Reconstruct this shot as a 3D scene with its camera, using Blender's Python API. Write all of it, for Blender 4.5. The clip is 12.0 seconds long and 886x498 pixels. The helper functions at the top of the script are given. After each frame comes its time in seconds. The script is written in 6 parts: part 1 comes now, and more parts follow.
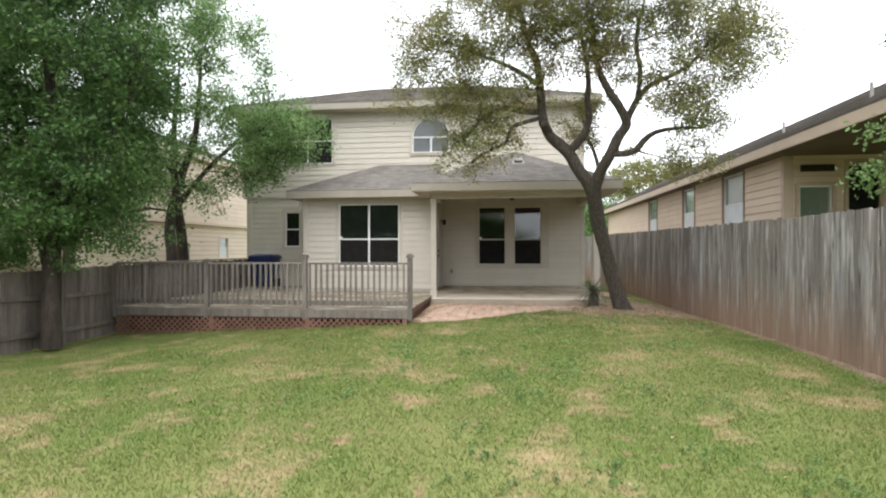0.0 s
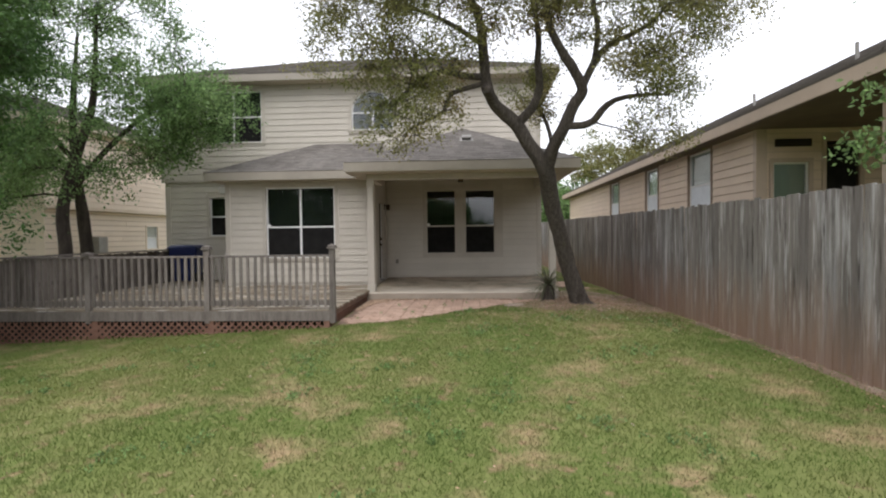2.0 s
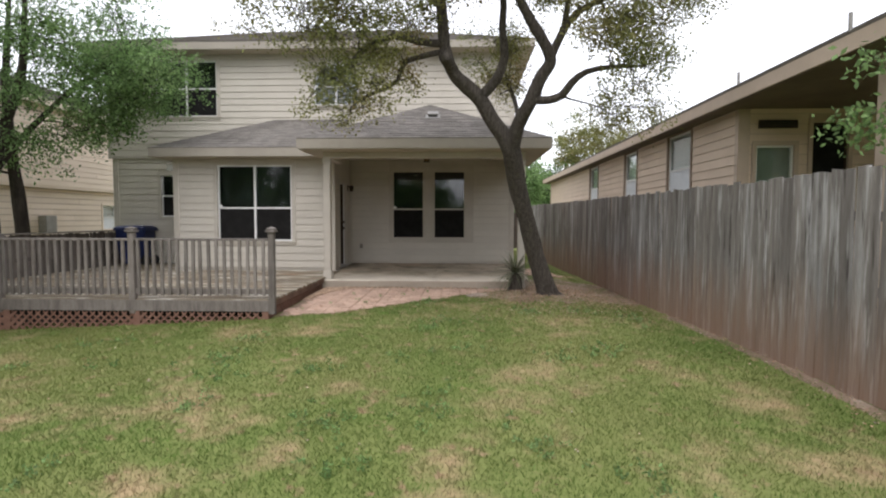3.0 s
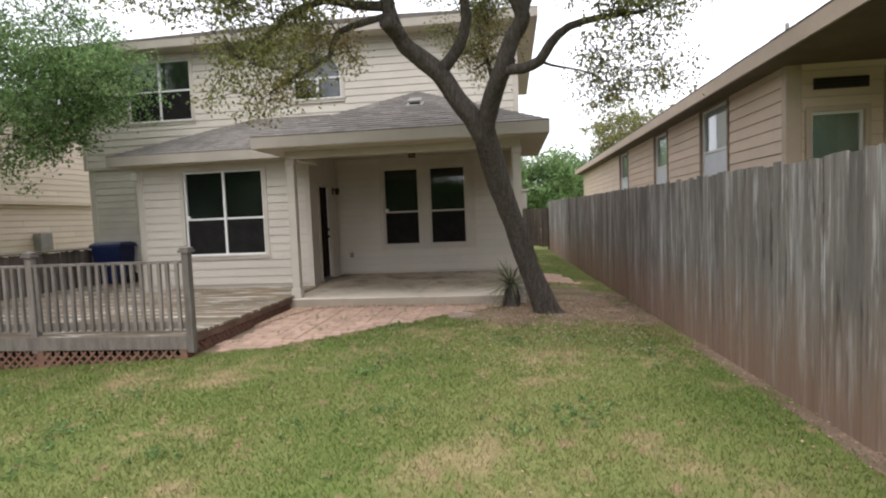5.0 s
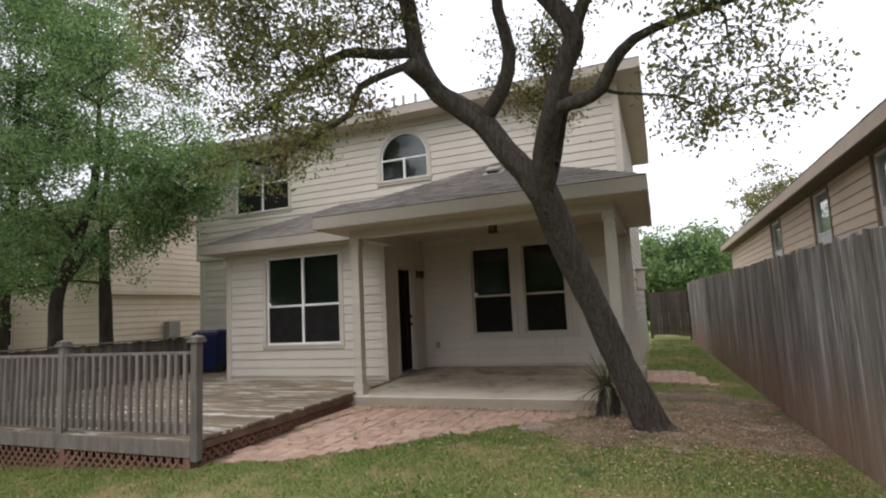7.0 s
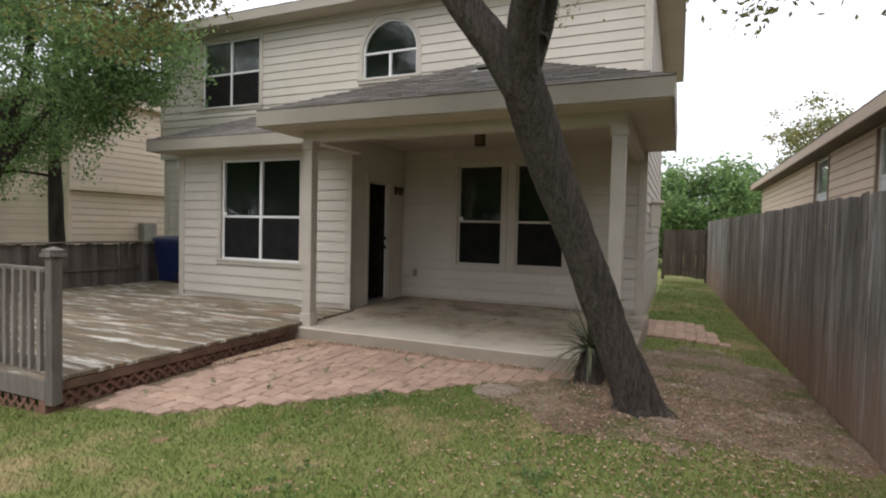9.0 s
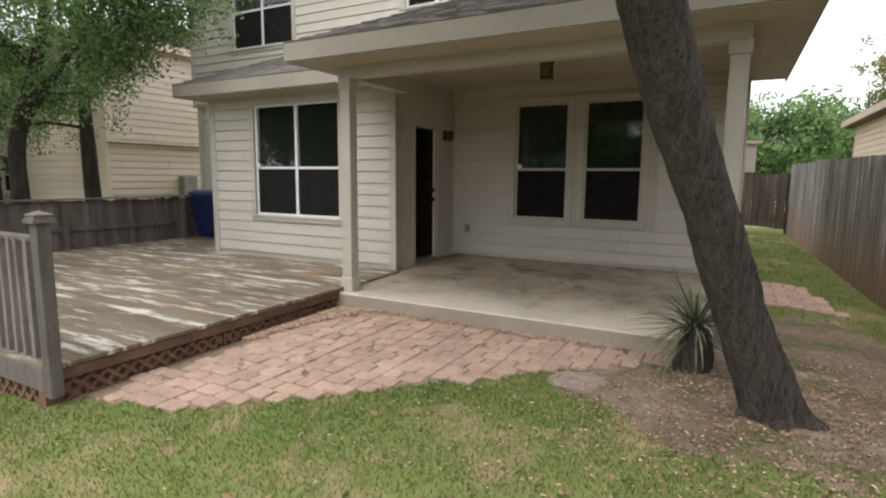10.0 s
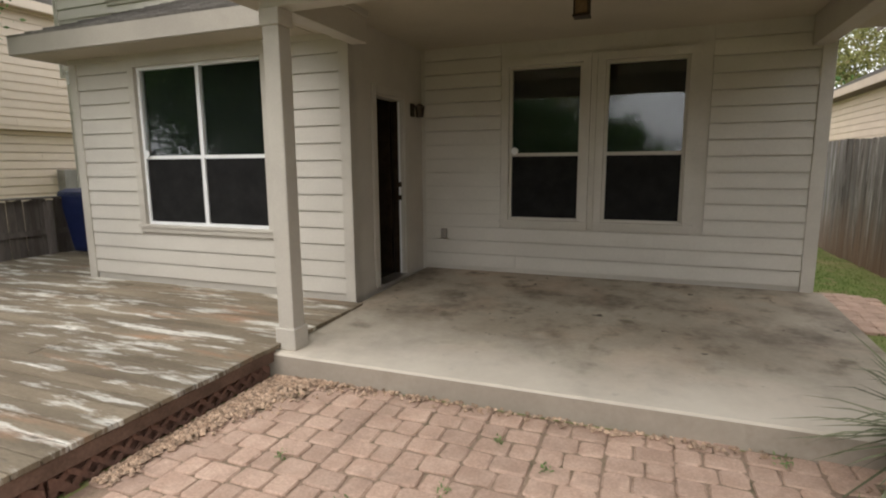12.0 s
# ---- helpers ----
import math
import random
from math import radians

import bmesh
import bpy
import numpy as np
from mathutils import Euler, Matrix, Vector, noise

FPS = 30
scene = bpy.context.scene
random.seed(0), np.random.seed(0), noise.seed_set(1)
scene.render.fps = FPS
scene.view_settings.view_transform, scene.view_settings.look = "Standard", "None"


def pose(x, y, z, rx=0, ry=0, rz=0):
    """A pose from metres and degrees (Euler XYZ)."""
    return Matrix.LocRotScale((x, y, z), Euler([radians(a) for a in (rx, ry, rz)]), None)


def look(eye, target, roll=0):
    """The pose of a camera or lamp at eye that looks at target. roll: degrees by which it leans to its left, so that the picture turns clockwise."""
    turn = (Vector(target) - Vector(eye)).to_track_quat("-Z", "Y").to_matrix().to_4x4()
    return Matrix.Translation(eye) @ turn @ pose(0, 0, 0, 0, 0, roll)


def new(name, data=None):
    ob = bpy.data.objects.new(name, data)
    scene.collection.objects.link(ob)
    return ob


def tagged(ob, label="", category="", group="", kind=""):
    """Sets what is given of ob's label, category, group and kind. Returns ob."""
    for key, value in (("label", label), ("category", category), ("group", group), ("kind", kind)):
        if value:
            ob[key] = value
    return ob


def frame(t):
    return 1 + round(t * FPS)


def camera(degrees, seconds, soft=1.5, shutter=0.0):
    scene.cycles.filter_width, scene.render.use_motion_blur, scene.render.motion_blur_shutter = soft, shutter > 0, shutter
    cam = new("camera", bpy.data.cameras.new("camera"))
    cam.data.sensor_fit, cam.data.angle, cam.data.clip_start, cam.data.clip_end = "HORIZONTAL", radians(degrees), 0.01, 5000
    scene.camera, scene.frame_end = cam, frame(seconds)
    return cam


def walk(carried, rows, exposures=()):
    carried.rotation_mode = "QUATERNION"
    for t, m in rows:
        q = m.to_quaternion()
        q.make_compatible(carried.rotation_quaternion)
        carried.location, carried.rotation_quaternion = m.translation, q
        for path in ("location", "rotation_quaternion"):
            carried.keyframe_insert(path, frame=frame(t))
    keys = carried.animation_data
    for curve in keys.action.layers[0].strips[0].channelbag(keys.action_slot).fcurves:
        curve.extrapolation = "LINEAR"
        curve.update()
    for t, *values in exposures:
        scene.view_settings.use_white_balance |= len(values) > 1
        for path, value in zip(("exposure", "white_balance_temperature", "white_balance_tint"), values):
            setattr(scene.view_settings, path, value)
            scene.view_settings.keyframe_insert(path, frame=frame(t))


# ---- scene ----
cam = camera(79.0, 12.0, soft=2.1)
PATH = [
    (0, (0.908, -1.474, 1.834), (0.434, 2.498, 1.833), -0.1),
    (0.5, (0.962, -1.098, 1.815), (0.757, 2.893, 2.002), -0.4),
    (1, (1.023, -0.697, 1.816), (0.970, 3.297, 2.037), -1.4),
    (1.5, (1.157, -0.274, 1.842), (1.131, 3.725, 1.917), -0.7),
    (2, (1.389, 0.143, 1.865), (1.154, 4.135, 1.762), -0.7),
    (2.5, (1.567, 0.619, 1.854), (1.204, 4.600, 1.713), 0.8),
    (3, (1.883, 0.994, 1.867), (1.745, 4.985, 1.643), 0.1),
    (5, (3.006, 2.860, 1.981), (2.503, 6.821, 1.738), -2.3),
    (5.5, (3.298, 3.366, 1.960), (2.287, 7.236, 2.021), -2.7),
    (6, (3.398, 3.765, 1.919), (1.988, 7.487, 2.320), -1.9),
    (6.5, (3.573, 4.159, 1.894), (2.063, 7.826, 2.412), -3.3),
    (8.5, (3.974, 5.888, 1.835), (2.712, 9.684, 1.835), -0.6),
    (9, (3.784, 6.290, 1.957), (2.179, 9.951, 1.816), 1.3),
    (9.5, (3.511, 6.772, 1.960), (1.573, 10.250, 1.577), -0.4),
    (10, (3.185, 7.169, 1.999), (1.308, 10.660, 1.465), 0.5),
    (10.5, (2.808, 7.592, 1.988), (1.322, 11.263, 1.424), 1.1),
    (11, (2.508, 8.101, 1.990), (1.020, 11.779, 1.476), 0.9),
    (11.5, (2.053, 8.553, 2.007), (0.393, 12.160, 1.520), 1.7),
    (12, (1.659, 9.033, 2.020), (0.231, 12.717, 1.396), -0.4),
]
EXPOSURES = [(0, 0.47, 6300, 10), (0.6, 0.15, 6300, 11), (1.5, -0.1, 6280, 14), (3, 0.03, 6250, 14), (5, 0.1, 6280, 14), (5.5, 0.13, 6300, 14), (6.5, -0.22, 6320, 15), (8.5, -0.27, 6280, 14), (9.5, 0.08, 6300, 13), (10.5, 0.2, 6340, 12), (12, 0.28, 6460, 12)]
walk(cam, [(t, look(eye, target, roll)) for t, eye, target, roll in PATH], EXPOSURES)

# ---- world and sun: bright overcast ----
world = bpy.data.worlds.new("overcast_sky")
scene.world = world
world.use_nodes = True
wn = world.node_tree.nodes
wl = world.node_tree.links
sky = wn.new("ShaderNodeTexSky")
sky.sky_type = "NISHITA"
sky.sun_disc = False
sky.sun_elevation = radians(54)
sky.sun_rotation = radians(190)
sky.air_density = 1.5
sky.dust_density = 4.0
hsv = wn.new("ShaderNodeHueSaturation")
hsv.inputs["Saturation"].default_value = 0.18
cloud = wn.new("ShaderNodeMixRGB")
cloud.blend_type = "MIX"
cloud.inputs[0].default_value = 0.6
cloud.inputs[2].default_value = (9.5, 9.6, 9.9, 1)
wl.new(sky.outputs[0], hsv.inputs["Color"])
wl.new(hsv.outputs[0], cloud.inputs[1])
wl.new(cloud.outputs[0], wn["Background"].inputs["Color"])
wn["Background"].inputs["Strength"].default_value = 0.22

sun_data = bpy.data.lights.new("sun", "SUN")
sun_data.energy = 1.05
sun_data.angle = radians(50)
sun_data.color = (1.0, 0.96, 0.9)
sun = new("sun", sun_data)
sun.matrix_world = look((-3, -9, 24), (0, 8, 0))


# ---- materials ----
def mat(name, a, b, rough=0.7, scale=3.0, fine=60.0, bump=0.2, bump_scale=None, metal=0.0, third=None, third_at=(0.58, 0.72), third_scale=None, stretch=(1, 1, 1), per_object=0.0, island=0.0, translucent=0.0, spec=0.3, depth=0.01, splash=None, grain=0.15, front_tint=None, layers=()):
    """Two colours mixed by a broad noise, a fine grain, an optional stain colour, and a fine relief."""
    m = bpy.data.materials.new(name)
    m.use_nodes = True
    nt = m.node_tree
    n, l = nt.nodes, nt.links
    p = n["Principled BSDF"]
    geo = n.new("ShaderNodeNewGeometry")
    mp = n.new("ShaderNodeMapping")
    mp.inputs["Scale"].default_value = stretch
    l.new(geo.outputs["Position"], mp.inputs["Vector"])

    def nz(sc, detail=4.0, rgh=0.6):
        t = n.new("ShaderNodeTexNoise")
        t.inputs["Scale"].default_value = sc
        t.inputs["Detail"].default_value = detail
        t.inputs["Roughness"].default_value = rgh
        l.new(mp.outputs[0], t.inputs["Vector"])
        return t.outputs["Fac"]

    def ramp(fac, lo, hi):
        r = n.new("ShaderNodeMapRange")
        r.inputs["From Min"].default_value, r.inputs["From Max"].default_value = lo, hi
        l.new(fac, r.inputs["Value"])
        return r.outputs[0]

    def mix(fac, c1, c2, mode="MIX"):
        x = n.new("ShaderNodeMixRGB")
        x.blend_type = mode
        for i, v in ((0, fac), (1, c1), (2, c2)):
            if isinstance(v, (int, float)):
                x.inputs[i].default_value = v
            elif isinstance(v, tuple):
                x.inputs[i].default_value = (*v, 1)
            else:
                l.new(v, x.inputs[i])
        return x.outputs[0]

    col = mix(ramp(nz(scale), 0.35, 0.65), a, b)
    if third:
        col = mix(ramp(nz(third_scale or scale * 0.5, 6.0, 0.65), *third_at), col, third)
    for colour, (lo, hi), sc in layers:
        col = mix(ramp(nz(sc, 4.0, 0.6), lo, hi), col, colour)
    g = n.new("ShaderNodeMapRange")
    g.inputs["From Min"].default_value, g.inputs["From Max"].default_value = 0.3, 0.7
    g.inputs["To Min"].default_value, g.inputs["To Max"].default_value = 1 - grain * 1.2, 1 + grain * 0.8
    l.new(nz(fine, 3.0), g.inputs["Value"])
    col = mix(1.0, col, g.outputs[0], "MULTIPLY")
    for amount, node, out in ((per_object, "ShaderNodeObjectInfo", "Random"), (island, "ShaderNodeNewGeometry", "Random Per Island")):
        if amount:
            o = n.new(node)
            r = n.new("ShaderNodeMapRange")
            r.inputs["To Min"].default_value, r.inputs["To Max"].default_value = 1 - amount, 1 + amount
            l.new(o.outputs[out], r.inputs["Value"])
            col = mix(1.0, col, r.outputs[0], "MULTIPLY")
    if splash:
        colour, z0, z1, sc = splash
        xyz = n.new("ShaderNodeSeparateXYZ")
        l.new(geo.outputs["Position"], xyz.inputs[0])
        add = n.new("ShaderNodeMath")
        add.operation = "MULTIPLY_ADD"
        l.new(nz(sc, 5.0, 0.7), add.inputs[0])
        add.inputs[1].default_value = -1.6
        l.new(xyz.outputs["Z"], add.inputs[2])
        r = n.new("ShaderNodeMapRange")
        r.inputs["From Min"].default_value, r.inputs["From Max"].default_value = z0 - 0.8, z1 - 0.8
        r.inputs["To Min"].default_value, r.inputs["To Max"].default_value = 0.75, 0.0
        l.new(add.outputs[0], r.inputs["Value"])
        col = mix(r.outputs[0], col, colour)
    # Blends to another colour at low y, with a noisy border.
    if front_tint:
        colour, y0, y1, sc = front_tint
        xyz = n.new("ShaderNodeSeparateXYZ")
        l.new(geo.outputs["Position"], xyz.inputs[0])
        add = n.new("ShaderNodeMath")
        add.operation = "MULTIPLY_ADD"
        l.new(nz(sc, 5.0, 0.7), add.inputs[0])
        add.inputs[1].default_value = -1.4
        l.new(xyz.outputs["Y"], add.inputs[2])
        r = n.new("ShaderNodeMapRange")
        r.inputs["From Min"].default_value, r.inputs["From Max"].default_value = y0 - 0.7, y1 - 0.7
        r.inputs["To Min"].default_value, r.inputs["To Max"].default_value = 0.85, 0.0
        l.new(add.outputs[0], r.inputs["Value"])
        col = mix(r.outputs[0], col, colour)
    l.new(col, p.inputs["Base Color"])
    p.inputs["Roughness"].default_value = rough
    p.inputs["Metallic"].default_value = metal
    p.inputs["Specular IOR Level"].default_value = spec
    if bump:
        bp = n.new("ShaderNodeBump")
        bp.inputs["Strength"].default_value = bump
        bp.inputs["Distance"].default_value = depth
        l.new(nz(bump_scale or fine, 5.0), bp.inputs["Height"])
        l.new(bp.outputs[0], p.inputs["Normal"])
    if translucent:
        tr = n.new("ShaderNodeBsdfTranslucent")
        l.new(col, tr.inputs["Color"])
        ms = n.new("ShaderNodeMixShader")
        ms.inputs[0].default_value = translucent
        l.new(p.outputs[0], ms.inputs[1])
        l.new(tr.outputs[0], ms.inputs[2])
        l.new(ms.outputs[0], n["Material Output"].inputs["Surface"])
    return m


SIDING = mat("cream_siding_paint", (0.525, 0.485, 0.415), (0.575, 0.535, 0.46), 0.6, 1.2, 45, 0.15, third=(0.44, 0.40, 0.335), third_at=(0.62, 0.85), per_object=0.03, grain=0.035)
TRIM = mat("cream_trim_paint", (0.47, 0.43, 0.365), (0.53, 0.49, 0.415), 0.55, 2.0, 50, 0.12, third=(0.37, 0.325, 0.26), third_at=(0.62, 0.82), grain=0.035)
FASCIA = mat("taupe_fascia_paint", (0.345, 0.31, 0.26), (0.40, 0.36, 0.30), 0.55, 1.2, 50, 0.12, third=(0.27, 0.235, 0.19), third_at=(0.6, 0.8), grain=0.05)
VINYL = mat("white_vinyl", (0.74, 0.74, 0.72), (0.8, 0.8, 0.78), 0.4, 4, 80, 0.05, grain=0.035)
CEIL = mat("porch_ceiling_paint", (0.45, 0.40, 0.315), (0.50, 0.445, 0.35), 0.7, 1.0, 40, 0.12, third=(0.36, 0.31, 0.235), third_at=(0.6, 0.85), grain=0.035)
SCREEN = mat("dark_solar_screen", (0.012, 0.0118, 0.0112), (0.019, 0.0182, 0.0175), 0.9, 5, 300, 0.1, spec=0.12)
# Near-black sheet that paints the dimness of the rooms behind the panes.
DARK_BACK = mat("painted_dim_room_backing", (0.01, 0.014, 0.013), (0.02, 0.024, 0.02), 0.9, 1.5, 30, 0.0)
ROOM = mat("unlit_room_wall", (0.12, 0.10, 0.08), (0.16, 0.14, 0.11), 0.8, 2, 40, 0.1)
SHINGLE = mat("weathered_grey_brown_shingle", (0.185, 0.168, 0.15), (0.25, 0.23, 0.208), 0.9, 1.4, 25, 0.6, 90, third=(0.13, 0.115, 0.10), third_at=(0.55, 0.8), island=0.16)
CONC = mat("stained_patio_concrete", (0.40, 0.345, 0.262), (0.285, 0.238, 0.176), 0.8, 0.9, 22, 0.25, 120, third=(0.15, 0.118, 0.085), third_at=(0.49, 0.68), third_scale=1.4, grain=0.07, front_tint=((0.62, 0.56, 0.46), 12.35, 13.5, 1.3), layers=(((0.46, 0.35, 0.25), (0.50, 0.78), 1.1), ((0.15, 0.12, 0.083), (0.57, 0.72), 3.6), ((0.075, 0.06, 0.042), (0.665, 0.71), 6.0)))
# Edge face has its own colour, darker than the slab's front band.
CONC_EDGE = mat("form_cast_slab_edge", (0.40, 0.345, 0.275), (0.34, 0.29, 0.23), 0.85, 2, 30, 0.2, third=(0.25, 0.21, 0.16), third_at=(0.56, 0.78), third_scale=1.6, grain=0.04)
CONC2 = mat("dusty_stepping_stone", (0.36, 0.295, 0.235), (0.26, 0.205, 0.155), 0.9, 6, 60, 0.5, third=(0.21, 0.155, 0.11), third_at=(0.5, 0.65), third_scale=7)
DECK = mat("worn_deck_paint", (0.245, 0.2, 0.138), (0.158, 0.124, 0.083), 0.75, 0.9, 30, 0.4, 60, third=(0.58, 0.55, 0.475), third_at=(0.525, 0.615), third_scale=1.5, stretch=(0.8, 4.4, 1.0), per_object=0.18, layers=(((0.31, 0.185, 0.11), (0.58, 0.72), 0.8), ((0.085, 0.065, 0.045), (0.64, 0.72), 3.0)))
RIM = mat("brown_stained_rim_board", (0.115, 0.072, 0.05), (0.185, 0.115, 0.082), 0.8, 3, 50, 0.3)
LATTICE = mat("red_brown_lattice", (0.165, 0.088, 0.062), (0.23, 0.128, 0.092), 0.8, 5, 60, 0.2)
RAILW = mat("weathered_grey_rail_wood", (0.145, 0.125, 0.108), (0.225, 0.2, 0.176), 0.85, 4, 40, 0.5, 70, stretch=(3, 3, 0.5), per_object=0.18, third=(0.105, 0.085, 0.07), third_at=(0.58, 0.78))
FENCE = mat("weathered_grey_fence_picket", (0.165, 0.147, 0.132), (0.28, 0.256, 0.234), 0.9, 2.2, 26, 0.6, 50, stretch=(3.8, 3.8, 0.28), per_object=0.24, third=(0.53, 0.515, 0.50), third_at=(0.53, 0.68), third_scale=3.0, splash=((0.31, 0.19, 0.125), 0.45, 1.35, 1.6), layers=(((0.46, 0.45, 0.445), (0.54, 0.72), 0.9), ((0.095, 0.082, 0.072), (0.58, 0.68), 4.0)))
FENCE2 = mat("dark_weathered_fence_picket", (0.115, 0.095, 0.08), (0.195, 0.168, 0.145), 0.9, 2.2, 26, 0.6, 50, stretch=(2.5, 2.5, 0.28), per_object=0.2)
GATE = mat("dark_stained_gate_board", (0.06, 0.046, 0.038), (0.10, 0.08, 0.066), 0.9, 2.2, 26, 0.6, 50, stretch=(2.5, 2.5, 0.28), per_object=0.2)
NBTAN = mat("tan_siding_paint", (0.66, 0.53, 0.41), (0.71, 0.575, 0.445), 0.65, 1.5, 40, 0.15, per_object=0.03, grain=0.035)
# Darker than the trim: the shade under the eaves is in this brown.
NBSOFFIT = mat("shade_brown_soffit", (0.115, 0.088, 0.066), (0.15, 0.115, 0.086), 0.7, 2, 40, 0.1, grain=0.05)
NBTRIM = mat("tan_trim_paint", (0.50, 0.40, 0.31), (0.56, 0.45, 0.35), 0.6, 2, 40, 0.1, grain=0.035)
NBLEFT = mat("pale_tan_siding_paint", (0.76, 0.645, 0.52), (0.80, 0.685, 0.56), 0.65, 1.5, 40, 0.15, per_object=0.04, grain=0.035)
# Brown stands for the dark jamb depth at the side of each window.
NBCASE = mat("shaded_jamb_casing", (0.23, 0.165, 0.12), (0.28, 0.205, 0.15), 0.65, 2, 40, 0.1, grain=0.05)
CURTAIN = mat("pale_white_blind", (0.66, 0.69, 0.71), (0.74, 0.77, 0.79), 0.7, 3, 50, 0.1, grain=0.035)
PAVER = mat("tumbled_salmon_paver", (0.43, 0.292, 0.215), (0.50, 0.355, 0.268), 0.9, 7, 70, 0.5, 90, third=(0.36, 0.25, 0.188), third_at=(0.54, 0.72), third_scale=4, per_object=0.12, layers=(((0.30, 0.215, 0.155), (0.60, 0.74), 1.3),))
SAND = mat("joint_sand_and_soil", (0.25, 0.175, 0.125), (0.33, 0.24, 0.17), 1.0, 6, 80, 0.8, third=(0.14, 0.115, 0.07), third_at=(0.52, 0.66), third_scale=3.0)
GRAVEL = mat("tan_pea_gravel", (0.30, 0.20, 0.13), (0.46, 0.335, 0.235), 0.85, 20, 90, 0.3, island=0.5)
BARK = mat("grey_brown_oak_bark", (0.088, 0.074, 0.061), (0.165, 0.141, 0.118), 0.95, 9, 60, 1.0, 30, stretch=(3.0, 3.0, 0.3), third=(0.042, 0.035, 0.029), third_at=(0.52, 0.64), third_scale=26, depth=0.06, layers=(((0.15, 0.14, 0.085), (0.60, 0.74), 1.6),))
BARK2 = mat("dark_tree_bark", (0.035, 0.028, 0.022), (0.07, 0.056, 0.044), 0.95, 7, 30, 0.8, stretch=(1.5, 1.5, 0.4), depth=0.03)
LEAF_OAK = mat("olive_brown_oak_leaf", (0.20, 0.225, 0.07), (0.275, 0.25, 0.10), 0.55, 0.9, 20, 0.0, third=(0.27, 0.16, 0.08), third_at=(0.58, 0.72), island=0.4, translucent=0.5)
LEAF_GREEN = mat("fresh_green_leaf", (0.165, 0.275, 0.095), (0.25, 0.365, 0.145), 0.5, 0.7, 20, 0.0, island=0.5, translucent=0.6)
LEAF_DARK = mat("deep_green_leaf", (0.06, 0.125, 0.036), (0.10, 0.18, 0.048), 0.5, 0.8, 20, 0.0, island=0.35, translucent=0.4)
YUCCA = mat("grey_green_yucca_blade", (0.115, 0.125, 0.065), (0.20, 0.205, 0.125), 0.5, 8, 60, 0.1, per_object=0.35, translucent=0.1)
SOIL = mat("lawn_soil_and_thatch", (0.135, 0.178, 0.043), (0.21, 0.22, 0.075), 1.0, 0.45, 30, 0.5, 60, third=(0.38, 0.285, 0.155), third_at=(0.53, 0.70), third_scale=1.2, layers=(((0.30, 0.215, 0.12), (0.60, 0.7), 5.0),))
DIRT = mat("bare_dirt_under_tree", (0.30, 0.222, 0.16), (0.17, 0.118, 0.082), 1.0, 1.6, 40, 0.9, 25, third=(0.12, 0.13, 0.045), third_at=(0.50, 0.64), third_scale=2.2, grain=0.22, layers=(((0.40, 0.33, 0.26), (0.56, 0.7), 2.4),))
GRASS = mat("short_lawn_grass", (0.116, 0.182, 0.039), (0.2, 0.226, 0.07), 0.6, 0.45, 4, 0.0, third=(0.40, 0.315, 0.185), third_at=(0.52, 0.70), third_scale=1.2, island=0.05, translucent=0.4, layers=(((0.16, 0.27, 0.055), (0.60, 0.72), 2.6), ((0.33, 0.245, 0.14), (0.60, 0.7), 5.0)))
LITTER = mat("fallen_dry_leaf", (0.24, 0.135, 0.075), (0.40, 0.28, 0.19), 0.8, 30, 40, 0.0, third=(0.52, 0.46, 0.38), third_at=(0.55, 0.66), third_scale=22, island=0.5)
BIN = mat("navy_blue_bin_plastic", (0.012, 0.02, 0.075), (0.018, 0.028, 0.095), 0.4, 3, 60, 0.05)
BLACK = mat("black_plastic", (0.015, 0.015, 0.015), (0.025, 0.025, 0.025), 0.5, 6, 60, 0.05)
BRONZE = mat("dark_bronze_metal", (0.045, 0.03, 0.02), (0.07, 0.048, 0.032), 0.45, 8, 60, 0.1, metal=0.6)
STEEL = mat("brushed_steel", (0.45, 0.44, 0.42), (0.55, 0.54, 0.52), 0.35, 8, 90, 0.05, metal=0.9)
OUTLET = mat("weatherproof_grey_cover", (0.22, 0.2, 0.17), (0.28, 0.25, 0.22), 0.5, 8, 60, 0.05)
UTIL = mat("grey_meter_box_metal", (0.28, 0.27, 0.25), (0.34, 0.33, 0.31), 0.5, 5, 60, 0.05)


def glass_material():
    m = bpy.data.materials.new("window_glass")
    m.use_nodes = True
    p = m.node_tree.nodes["Principled BSDF"]
    p.inputs["Base Color"].default_value = (0.9, 0.95, 0.93, 1)
    p.inputs["Roughness"].default_value = 0.02
    p.inputs["IOR"].default_value = 1.5
    p.inputs["Transmission Weight"].default_value = 1.0
    return m


GLASS = glass_material()


# ---- helpers for building ----
def part(name, bm, material, parent=None, label=""):
    me = bpy.data.meshes.new(name)
    bm.to_mesh(me)
    bm.free()
    me.materials.append(material)
    ob = new(name, me)
    ob.parent = parent
    if label:
        ob["label"] = label
    return ob


def thing(name, place, label, category, group="", kind=""):
    ob = new(name)
    ob.empty_display_size = 0.2
    ob.location = place
    scene_places[ob.name] = Vector(place)
    return tagged(ob, label, category, group, kind)


scene_places = {}


def under(ob, parent):
    """Parents ob, built in world coordinates, under a thing that stands at its own place."""
    ob.parent = parent
    ob.matrix_parent_inverse = Matrix.Translation(-scene_places[parent.name])
    return ob


def adopt(house, ob, name):
    """Makes a wall, roof, window or trim board a part of its house."""
    for key in ("category", "kind", "group"):
        if key in ob:
            del ob[key]
    ob.name = name
    ob.parent = house
    ob.matrix_parent_inverse = Matrix.Translation(-house.location)


